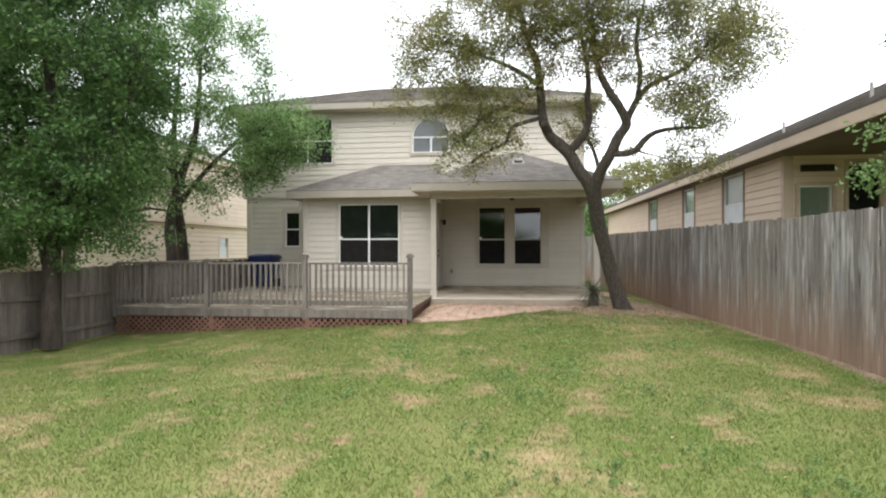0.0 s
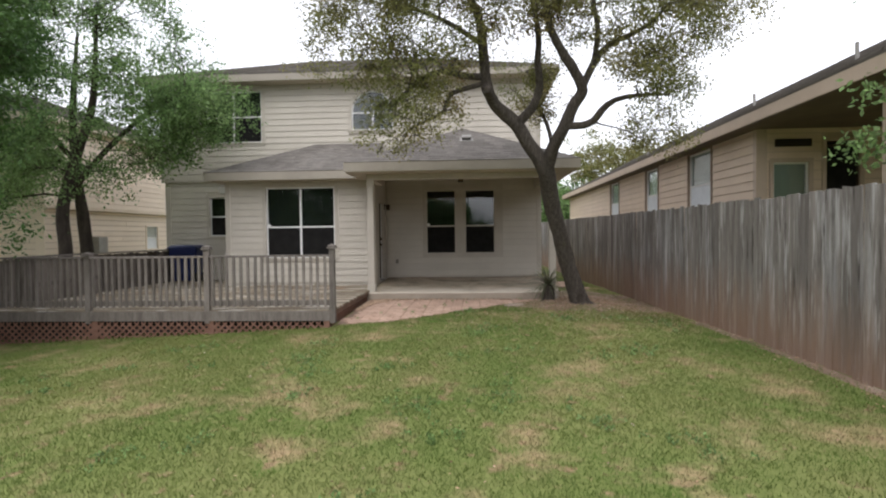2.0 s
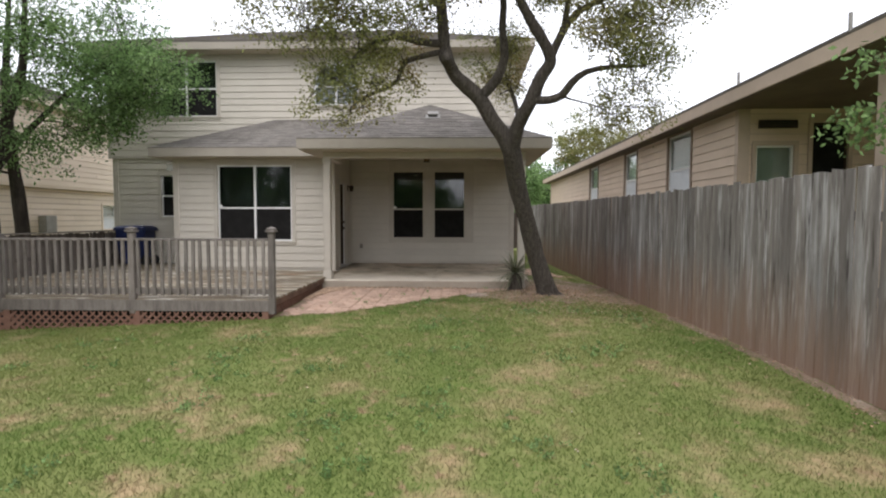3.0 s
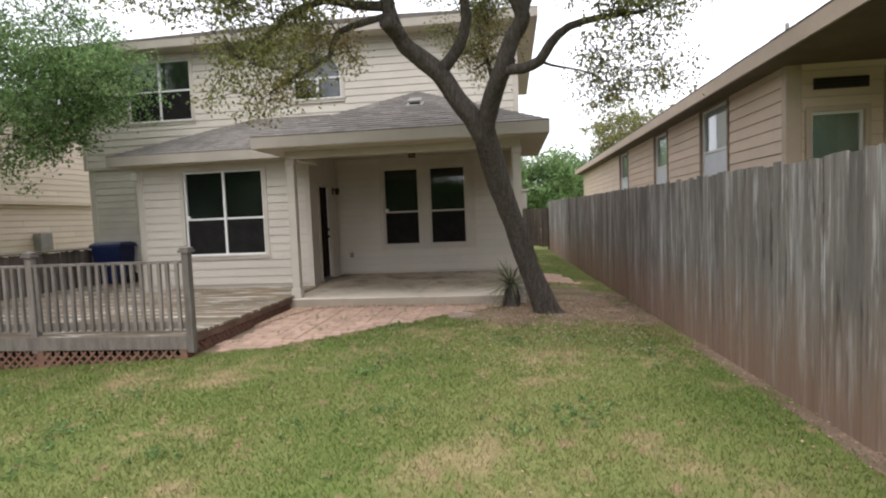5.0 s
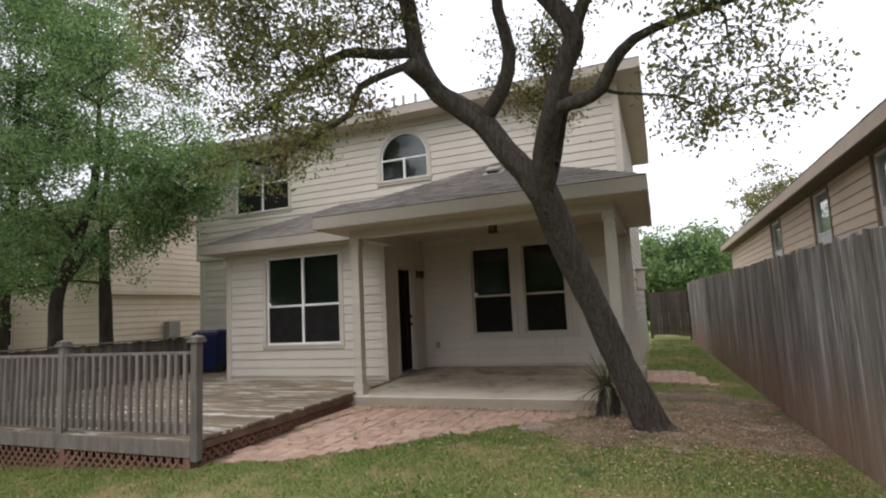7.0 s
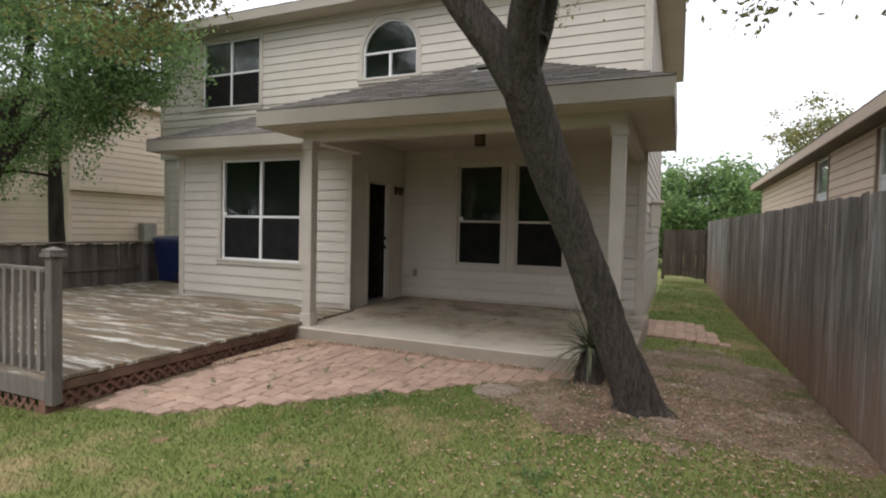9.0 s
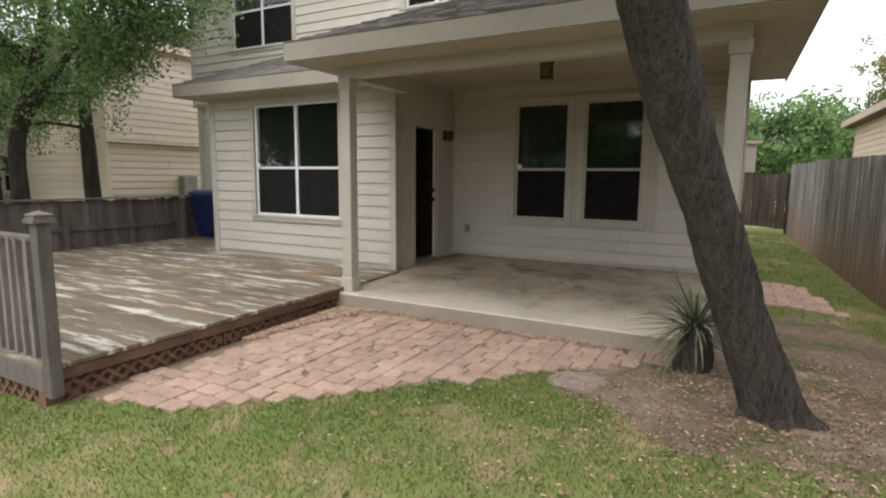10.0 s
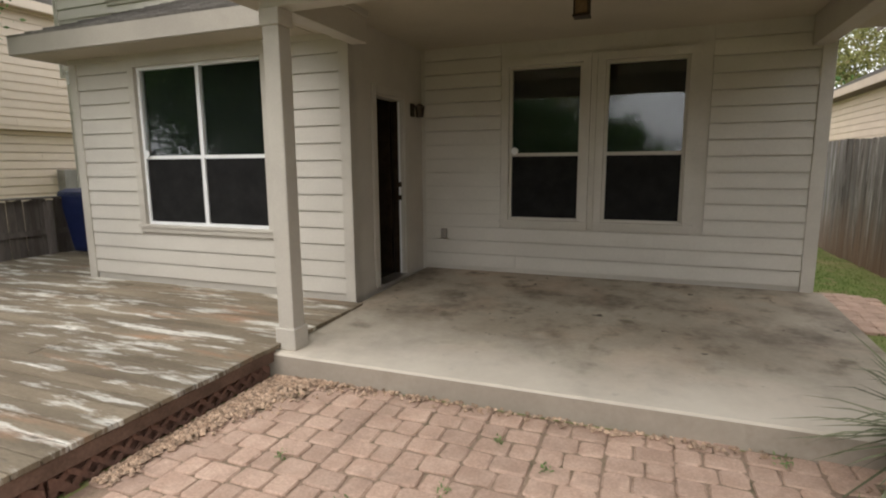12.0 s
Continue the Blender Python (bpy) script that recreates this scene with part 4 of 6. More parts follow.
def fence(name, p0, p1, foot, top, label, material, side, pitch_=0.142, skip=None, rails=True, posts=2.4):
    """A board fence from p0 to p1: pickets on one face, rails and posts behind. foot, top: functions of x, y."""
    a, b = Vector((*p0, 0)), Vector((*p1, 0))
    length = (b - a).length
    d = (b - a).normalized()
    nrm = Vector((-d.y, d.x, 0)) * side
    root = thing(name, (a.x, a.y, foot(a.x, a.y)), label, "fence")
    rng = random.Random(len(name) * 7 + int(length))
    yaw = math.degrees(math.atan2(d.y, d.x))
    s = 0.0
    shapes = {}
    while s < length - 0.05:
        w = pitch_ - 0.006
        q = a + d * (s + w / 2)
        z0, z1 = foot(q.x, q.y) + rng.uniform(0.0, 0.04), top(q.x, q.y) + rng.uniform(-0.018, 0.012)
        key = rng.randrange(6)
        if key not in shapes:
            t1, t2 = rng.uniform(-0.006, 0.006), rng.uniform(-0.006, 0.006)
            bm = bmesh.new()
            vs = add_box(bm, -w / 2, w / 2, 0, 0.017, 0, 1)
            vs[4].co.z += t1
            vs[7].co.z += t1
            vs[5].co.z += t2
            vs[6].co.z += t2
            me = bpy.data.meshes.new("picket")
            bm.to_mesh(me)
            bm.free()
            me.materials.append(material)
            shapes[key] = me
        ob = new("picket", shapes[key])
        base = Vector((q.x, q.y, z0)) + nrm * (0.02 + rng.uniform(-0.002, 0.005))
        ob.matrix_world = pose(*base, rng.uniform(-0.25, 0.25), rng.uniform(-0.45, 0.45), yaw + rng.uniform(-2.0, 2.0)) @ Matrix.Diagonal((1, 1, z1 - z0, 1))
        ob.parent = root
        ob.matrix_parent_inverse = Matrix.Translation(-scene_places[root.name])
        s += pitch_
    if rails:
        n = max(1, round(length / posts))
        for i in range(n):
            for h in (0.25, 0.9) if rails == 2 else (0.3, 0.95, 1.6):
                ends = []
                for k in (i, i + 1):
                    q = a + d * (length * k / n)
                    ends.append((q, min(foot(q.x, q.y) + h, top(q.x, q.y) - 0.14)))
                bm = bmesh.new()
                vs = []
                for q, z in ends:
                    for off, dz in ((0.018, 0), (-0.02, 0), (-0.02, 0.085), (0.018, 0.085)):
                        c_ = q + nrm * off
                        vs.append(bm.verts.new((c_.x, c_.y, z + dz)))
                for f in ((0, 1, 2, 3), (7, 6, 5, 4), (0, 4, 5, 1), (1, 5, 6, 2), (2, 6, 7, 3), (3, 7, 4, 0)):
                    bm.faces.new([vs[j] for j in f])
                bmesh.ops.recalc_face_normals(bm, faces=bm.faces[:])
                under(part("rail", bm, material), root)
        for i in range(n + 1):
            q = a + d * (length * i / n) - nrm * 0.065
            bm = box(-0.045, 0.045, -0.045, 0.045, foot(q.x, q.y) - 0.1, top(q.x, q.y) - 0.03)
            bm.transform(pose(q.x, q.y, 0, 0, 0, yaw))
            under(part("post", bm, material), root)
    return root


fence("board_fence", (fence_x(-7.5), -7.5), (fence_x(27.0), 27.0), lambda x, y: ground_z(x, y) - 0.01, lambda x, y: 2.32 + 0.006 * max(0, y - 8) + 0.02 * soft_noise(x, y, 0.3), "tall weathered grey board fence with streaked pickets", FENCE, 1, 0.146)
fence("board_fence", (-7.5, 3.0), (-7.5, 17.2), lambda x, y: ground_z(x, y) - 0.02, lambda x, y: 1.43 + 0.07 * min(1, max(0, (y - 6) / 3.2)), "low dark weathered fence behind the deck", FENCE2, 1, 0.12, rails=2)
fence("board_fence", (-7.45, 2.9), (-11.0, -7.4), lambda x, y: ground_z(x, y) - 0.02, lambda x, y: 1.5, "dark weathered fence closing the yard's far side", FENCE2, -1, 0.145)
fence("board_fence", (-11.0, -7.5), (fence_x(-7.5), -7.5), lambda x, y: ground_z(x, y) - 0.02, lambda x, y: 2.1, "weathered fence along the back of the yard", FENCE, 1, 0.145)
fence("yard_gate", (XR + 0.05, 26.9), (fence_x(27) - 0.05, 26.9), lambda x, y: ground_z(x, y) + 0.12, lambda x, y: 2.15, "dark weathered gate closing the side yard", GATE, -1, 0.13, rails=2)


def left_fence_cap():
    r = thing("fence_cap_rail", (-7.5, 9.0, 1.51), "flat grey cap board on the low fence", "cap board")
    for k in range(3):
        y = 9.25 + k * 2.6
        under(part("cap_board", box(-7.55, -7.41, y, y + 2.595, 1.515, 1.545, 0.004), RAILW), r)


left_fence_cap()


# ---- bin ----
def bin_cart():
    x, y, z = -6.93, 15.24, DZ
    r = thing("wheeled_bin", (x, y, z), "navy blue plastic wheeled refuse bin standing on the deck", "bin")
    bm = bmesh.new()
    rings = []
    for h, w, d in ((0.03, 0.32, 0.2), (0.12, 0.34, 0.21), (0.75, 0.39, 0.255), (0.93, 0.41, 0.27), (0.935, 0.435, 0.29), (0.965, 0.435, 0.29)):
        rings.append([bm.verts.new((x + sx * w, y + sy * d, z + h)) for sx, sy in ((-1, -1), (1, -1), (1, 1), (-1, 1))])
    for a, b in zip(rings, rings[1:]):
        for i in range(4):
            bm.faces.new((a[i], a[(i + 1) % 4], b[(i + 1) % 4], b[i]))
    bm.faces.new(rings[0][::-1])
    bm.faces.new(rings[-1])
    bmesh.ops.bevel(bm, geom=[e for e in bm.edges if abs(e.verts[0].co.z - e.verts[1].co.z) > 0.05], offset=0.05, segments=2, affect="EDGES")
    under(part("tub", bm, BIN), r)
    bm = bmesh.new()
    lo = [bm.verts.new((x + sx * 0.44, y + sy * 0.295, z + 0.968)) for sx, sy in ((-1, -1), (1, -1), (1, 1), (-1, 1))]
    mi = [bm.verts.new((x + sx * 0.44, y + sy * 0.295, z + 0.995)) for sx, sy in ((-1, -1), (1, -1), (1, 1), (-1, 1))]
    hi = [bm.verts.new((x + sx * 0.34, y + sy * 0.21, z + 1.05)) for sx, sy in ((-1, -1), (1, -1), (1, 1), (-1, 1))]
    for a, b in ((lo, mi), (mi, hi)):
        for i in range(4):
            bm.faces.new((a[i], a[(i + 1) % 4], b[(i + 1) % 4], b[i]))
    bm.faces.new(hi)
    bm.faces.new(lo[::-1])
    bmesh.ops.bevel(bm, geom=bm.edges[:], offset=0.012, segments=2, affect="EDGES")
    under(part("lid", bm, BIN), r)
    for sx in (-1, 1):
        bm = bmesh.new()
        bmesh.ops.create_cone(bm, cap_ends=True, segments=20, radius1=0.13, radius2=0.13, depth=0.05, matrix=Matrix.Translation((x + 0.38, y + sx * 0.19, z + 0.13)) @ Matrix.Rotation(radians(90), 4, "X"))
        under(part("wheel", bm, BLACK), r)
    bm = bmesh.new()
    bmesh.ops.create_cone(bm, cap_ends=True, segments=12, radius1=0.016, radius2=0.016, depth=0.5, matrix=Matrix.Translation((x + 0.48, y, z + 0.93)) @ Matrix.Rotation(radians(90), 4, "X"))
    under(part("handle_bar", bm, BIN), r)


bin_cart()


# ---- neighbouring houses ----
def right_neighbour():
    x, y0, y1 = 6.65, 10.5, 30.0
    nb = thing("house", (9.3, 20.0, 0.2), "single-storey tan neighbouring house beyond the board fence", "house")
    mine = []
    wins = [(12.4 - y0, 13.64 - y0, 2.33, 3.72), (15.85 - y0, 16.92 - y0, 2.33, 3.72), (20.0 - y0, 21.18 - y0, 2.33, 3.72)]
    w = wall_body("neighbour_wall_side", (x, y1, 0), (0, -1, 0), W_, y1 - y0, 0.1, 3.95, [(y1 - y0 - b, y1 - y0 - a, c0, d0) for a, b, c0, d0 in wins], T, NBTRIM, "tan side wall of the single-storey neighbouring house")
    mine.append((w, "wall"))
    siding(w, (x, y1 - 0.1, 0), (0, -1, 0), W_, y1 - y0 - 0.2, 1.6, 3.9, [(y1 - y0 - b - 0.17, y1 - y0 - a - 0.03, c0 - 0.07, d0 + 0.07) for a, b, c0, d0 in wins], NBTAN, gap=0.013)
    for i, (a, b, c0, d0) in enumerate(wins):
        mine.append((window("window_%d" % (7 + i), (x, y0, 0), Y, W_, a, b, c0, d0, "neighbour's window with pale blinds behind the glass", 1, 0.45, 0.06, back=CURTAIN, lower=CURTAIN, trim_mat=NBCASE), "window"))
    mine.append((part("corner_board", box(x - 0.036, x + 0.16, y0 - 0.036, y0 - 0.001, 0.4, 3.69), NBTRIM), "corner_board"))
    for y in (y0, y1 - 0.1):
        mine.append((part("corner_board", box(x - 0.026, x - 0.001, y, y + 0.1, 0.4, 3.95), NBTRIM), "corner_board"))
    wb = wall_body("neighbour_wall_rear", (x + 0.15, y0, 0), X, S, 5.05, 0.1, 3.95, [(0.13, 0.77, 1.1, 3.14), (1.07, 1.67, 1.4, 3.52)], T, NBTRIM, "shaded rear wall under the neighbour's porch")
    mine.append((wb, "wall"))
    siding(wb, (x + 0.17, y0, 0), X, S, 4.9, 1.6, 3.9, [(0.03, 0.83, 0.5, 3.22), (0.97, 1.73, 1.3, 3.6)], NBTAN)
    mine.append((window("window_10", (x, y0, 0), X, S, 0.28, 0.92, 1.1, 3.14, "neighbour's glazed back door with a pale green blind", 1, 0, 0.07, back=mat("pale_green_blind", (0.30, 0.36, 0.30), (0.36, 0.42, 0.35), 0.7, 3, 40, 0.05), trim_mat=NBTRIM), "window"))
    # Screen is stretched over nearly the whole pane to hide its sky reflection.
    mine.append((window("window_11", (x, y0, 0), X, S, 1.22, 1.82, 1.4, 3.52, "dark window under the neighbour's porch", 1, 0.96, 0.07, frame_mat=BRONZE, trim_mat=NBTRIM), "window"))
    r = thing("wall_vent", (x + 0.6, y0, 3.42), "dark long louvred vent over the neighbour's door", "vent")
    under(part("vent_box", box(x + 0.3, x + 0.95, y0 - 0.06, y0 - 0.022, 3.42, 3.56, 0.005), BRONZE), r)
    for k in range(3):
        under(part("slat", box(x + 0.32, x + 0.93, y0 - 0.07, y0 - 0.061, 3.44 + k * 0.04, 3.46 + k * 0.04), BLACK), r)
    # Runs on past the rear wall to keep daylight out of the porch.
    mine.append((wall_body("neighbour_wall_far", (x + 5.2, 7.0, 0), Y, E_, y1 - 7.0, 0.1, 3.95, [], T, NBTRIM, "far wall of the neighbouring house, run on to dim its porch"), "wall"))
    mine.append((wall_body("neighbour_wall_end", (x + 5.2, y1, 0), (-1, 0, 0), Y, 5.2, 0.1, 3.95, [], T, NBTRIM, "end wall of the neighbouring house"), "wall"))
    e0, e1, n0, n1, ez = x - 0.38, x + 6.6, 6.8, y1 + 0.4, 3.97
    h = (e1 - e0) / 2
    rz = ez + h * 0.5
    rf = roof("neighbour_roof", [
        [(e0, n1, ez), (e0, n0, ez), (e0 + h, n0 + h, rz), (e0 + h, n1 - h, rz)],
        [(e0, n0, ez), (e1, n0, ez), (e0 + h, n0 + h, rz)],
        [(e1, n0, ez), (e1, n1, ez), (e0 + h, n1 - h, rz), (e0 + h, n0 + h, rz)],
        [(e1, n1, ez), (e0, n1, ez), (e0 + h, n1 - h, rz)],
    ], "brown shingle hip roof of the neighbouring house", [
        (e0, e0 + 0.025, n0, n1, ez - 0.2, ez - 0.005, NBTRIM), (e0 + 0.026, e1, n0, n0 + 0.025, ez - 0.2, ez - 0.005, NBTRIM),
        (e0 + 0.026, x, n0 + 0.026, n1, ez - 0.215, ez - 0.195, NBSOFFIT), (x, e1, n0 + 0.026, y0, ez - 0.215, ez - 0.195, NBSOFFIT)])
    mine.append((rf, "roof"))
    r = part("porch_post", box(6.63, 6.81, 7.22, 7.4, 0.1, 3.67, 0.006), NBTRIM)
    part("capital", box(6.6, 6.84, 7.19, 7.43, 3.67, 3.755, 0.006), NBTRIM, r)
    mine.append((r, "porch_post"))
    # Added wall, only there to block light from the porch.
    mine.append((part("porch_wall", box(x + 2.6, x + 2.74, 7.0, y0 - 0.05, 0.1, 3.75), NBTAN), "porch_wall"))
    gather(nb, mine)
    for yy, xx in ((9.0, 7.4), (12.5, 7.6), (16.0, 7.3), (19.5, 7.5)):
        bm = bmesh.new()
        bmesh.ops.create_cone(bm, cap_ends=True, segments=10, radius1=0.03, radius2=0.03, depth=0.34, matrix=Matrix.Translation((xx, yy, ez + (xx - e0) * 0.5 + 0.1)))
        tagged(part("vent_pipe", bm, UTIL), "short vent pipe on the neighbour's roof", "pipe", "roof pipes")


right_neighbour()


def left_neighbour():
    x, y0, y1, zt = -11.8, 15.75, 26.0, 5.45
    nb = thing("house", (x - 4, 23.0, 0.2), "pale tan two-storey neighbouring house behind the elm", "house")
    mine = []
    w = wall_body("neighbour_left_wall_side", (x, y0, 0), Y, E_, y1 - y0, 0.1, zt + 0.3, [(5.3, 6.05, 1.45, 2.36)], T, NBTRIM, "pale tan two-storey wall of the other neighbouring house")
    mine.append((w, "wall"))
    siding(w, (x, y0 + 0.12, 0), Y, E_, y1 - y0 - 0.2, 1.2, 2.82, [(5.1, 6.02, 1.37, 2.44)], NBLEFT, 0.19, gap=0.022)
    siding(w, (x + 0.16, y0 + 0.12, 0), Y, E_, y1 - y0 - 0.2, 2.92, zt + 0.2, [], NBLEFT, 0.19, gap=0.022)
    mine.append((part("wall_overhang", box(x + 0.001, x + 0.159, y0 + 0.001, y1, 2.86, zt + 0.2), NBLEFT), "wall_overhang"))
    mine.append((part("corner_board", box(x - 0.115, x + 0.16, y0 - 0.032, y0 - 0.002, 0.3, zt + 0.2), NBLEFT), "corner_board"))
    mine.append((part("band_board", box(x + 0.16, x + 0.175, y0 + 0.12, y1, 2.85, 2.925), NBLEFT), "band_board"))
    mine.append((part("corner_board", box(x + 0.162, x + 0.2, y0 - 0.03, y0 + 0.12, 2.85, zt + 0.2), NBLEFT), "corner_board"))
    mine.append((part("corner_board", box(x - 0.02, x + 0.055, y0 - 0.03, y0 + 0.11, 0.3, 2.845), NBLEFT), "corner_board"))
    mine.append((window("window_12", (x, y0, 0), Y, E_, 5.3, 6.05, 1.45, 2.36, "neighbour's small window with a pale blind", 1, 0.5, 0.07, back=CURTAIN, lower=CURTAIN, trim_mat=NBLEFT), "window"))
    wb = wall_body("neighbour_left_wall_rear", (x - 8, y0, 0), X, S, 8.0, 0.1, zt + 0.3, [(1.5, 3.0, 3.9, 5.1), (2.4, 3.8, 1.4, 2.5)], T, NBTRIM, "rear wall of the other neighbouring house")
    mine.append((wb, "wall"))
    siding(wb, (x - 8, y0, 0), X, S, 7.9, 1.2, zt + 0.2, [(1.42, 3.08, 3.82, 5.2), (2.3, 3.9, 1.3, 2.6)], NBLEFT, 0.19)
    mine.append((window("window_13", (x - 8, y0, 0), X, S, 1.5, 3.0, 3.9, 5.1, "neighbour's upstairs rear window", 2, 0.5, 0.07, trim_mat=NBLEFT), "window"))
    mine.append((window("window_14", (x - 8, y0, 0), X, S, 2.4, 3.8, 1.4, 2.5, "neighbour's ground-floor rear window", 2, 0.5, 0.07, trim_mat=NBLEFT), "window"))
    e0, e1, n0, n1, ez = x - 8.4, x + 0.45, y0 - 0.45, y1 + 0.4, zt + 0.22
    h = (e1 - e0) / 2
    rz = ez + h * 0.4
    rf = roof("neighbour_left_roof", [
        [(e1, n0, ez), (e1, n1, ez), (e0 + h, n1 - h, rz), (e0 + h, n0 + h, rz)],
        [(e0, n0, ez), (e1, n0, ez), (e0 + h, n0 + h, rz)],
        [(e0, n1, ez), (e0, n0, ez), (e0 + h, n0 + h, rz), (e0 + h, n1 - h, rz)],
    ], "grey shingle roof of the other neighbouring house", [
        (e1 - 0.025, e1, n0, n1, ez - 0.2, ez - 0.005, NBLEFT), (e0, e1 - 0.026, n0, n0 + 0.025, ez - 0.2, ez - 0.005, NBLEFT), (x, e1 - 0.026, n0 + 0.026, n1, ez - 0.215, ez - 0.195, NBTRIM), (e0, x, n0 + 0.026, y0, ez - 0.215, ez - 0.195, NBTRIM)])
    mine.append((rf, "roof"))
    gather(nb, mine)
    r = thing("meter_cabinet", (x + 0.2, 18.1, 1.0), "grey utility cabinet on the neighbour's wall", "utility box")
    under(part("cabinet", box(x + 0.03, x + 0.3, 17.9, 18.35, 1.4, 1.95, 0.01), UTIL), r)


left_neighbour()


def far_house():
    """A gabled house beyond the gate."""
    r = thing("distant_house", (9.5, 46, 0.2), "small distant tan house with a grey gable roof", "house")
    bm = bmesh.new()
    add_box(bm, 5.5, 14, 44, 52, 0.1, 3.4)
    under(part("wall", bm, NBTAN), r)
    bm = bmesh.new()
    vs = [bm.verts.new(v) for v in ((5.0, 43.6, 3.3), (14.5, 43.6, 3.3), (9.75, 43.6, 5.6), (5.0, 52.4, 3.3), (14.5, 52.4, 3.3), (9.75, 52.4, 5.6))]
    for f in ((0, 1, 2), (5, 4, 3), (0, 2, 5, 3), (1, 4, 5, 2), (0, 3, 4, 1)):
        bm.faces.new([vs[i] for i in f])
    under(part("roof", bm, SHINGLE), r)


far_house()
# ---- trees ----
def tube(verts, faces, pts, radii, sides=8, wob=0.0, seed=0):
    """A tapered limb along a smoothed line of points."""
    P = [Vector(p) for p in pts]
    fine, rad = [], []
    for i in range(len(P) - 1):
        p0, p1, p2, p3 = P[max(i - 1, 0)], P[i], P[i + 1], P[min(i + 2, len(P) - 1)]
        n = max(2, int((p2 - p1).length / (0.05 if sides > 40 else 0.16))) if sides > 5 else 2
        for k in range(n):
            t = k / n
            fine.append(0.5 * ((2 * p1) + (p2 - p0) * t + (2 * p0 - 5 * p1 + 4 * p2 - p3) * t * t + (3 * p1 - p0 - 3 * p2 + p3) * t ** 3))
            rad.append(radii[i] + (radii[i + 1] - radii[i]) * t)
    fine.append(P[-1])
    rad.append(radii[-1])
    b = len(verts)
    ref = Vector((0.3, 0.9, 0.2)).normalized()
    for i, (p, r) in enumerate(zip(fine, rad)):
        d = (fine[min(i + 1, len(fine) - 1)] - fine[max(i - 1, 0)]).normalized()
        u = d.cross(ref)
        u = u.normalized() if u.length > 0.05 else d.orthogonal().normalized()
        v = d.cross(u).normalized()
        for s in range(sides):
            an = 2 * math.pi * s / sides
            q = u * math.cos(an) + v * math.sin(an)
            rr = r * (1 + wob * noise.noise(Vector((p.x * 2.2 + q.x, p.y * 2.2 + q.y + seed, p.z * 1.4 + q.z))))
            if sides > 40:
                rr += 0.010 - 0.032 * abs(noise.noise(Vector((q.x * r * 26 + seed, q.y * r * 26 + q.z * r * 26, p.z * 4.5)))) * min(1.0, r / 0.14)
            verts.append(tuple(p + q * rr))
    for i in range(len(fine) - 1):
        for s in range(sides):
            a, c_ = b + i * sides + s, b + i * sides + (s + 1) % sides
            faces.append((a, c_, c_ + sides, a + sides))
    faces.append(tuple(b + (len(fine) - 1) * sides + s for s in range(sides)))
    return fine, rad


def leaf_mesh(centres, spread, count, size, rng, droop=0.3, aspect=0.5):
    """count leaves round each centre, as bent two-face blades, by numpy."""
    C = np.repeat(np.array(centres, float), count, axis=0)
    sp = np.repeat(np.array(spread, float), count)[:, None]
    n = len(C)
    off = rng.normal(size=(n, 3)) * sp * np.array([0.55, 0.55, 0.42])
    P = C + off
    d = rng.normal(size=(n, 3))
    d[:, 2] -= droop
    d /= np.linalg.norm(d, axis=1)[:, None]
    s = np.cross(d, rng.normal(size=(n, 3)))
    s /= np.linalg.norm(s, axis=1)[:, None] + 1e-9
    ln = size * rng.uniform(0.6, 1.35, size=(n, 1))
    V = np.stack([P, P + d * ln * 0.5 + s * ln * aspect * 0.5, P + d * ln, P + d * ln * 0.5 - s * ln * aspect * 0.5], 1).reshape(-1, 3)
    F = (np.arange(n)[:, None] * 4 + np.array([0, 1, 2, 3])).tolist()
    return V.tolist(), F


def crown_points(lobes, rng, spacing):
    out = []
    for cx, cy, cz, rx, ry, rz, n in lobes:
        for _ in range(n):
            while True:
                v = np.array([rng.uniform(-1, 1) for _ in range(3)])
                if 0.25 < np.linalg.norm(v) < 1:
                    break
            out.append((cx + v[0] * rx, cy + v[1] * ry, cz + v[2] * rz))
    return out


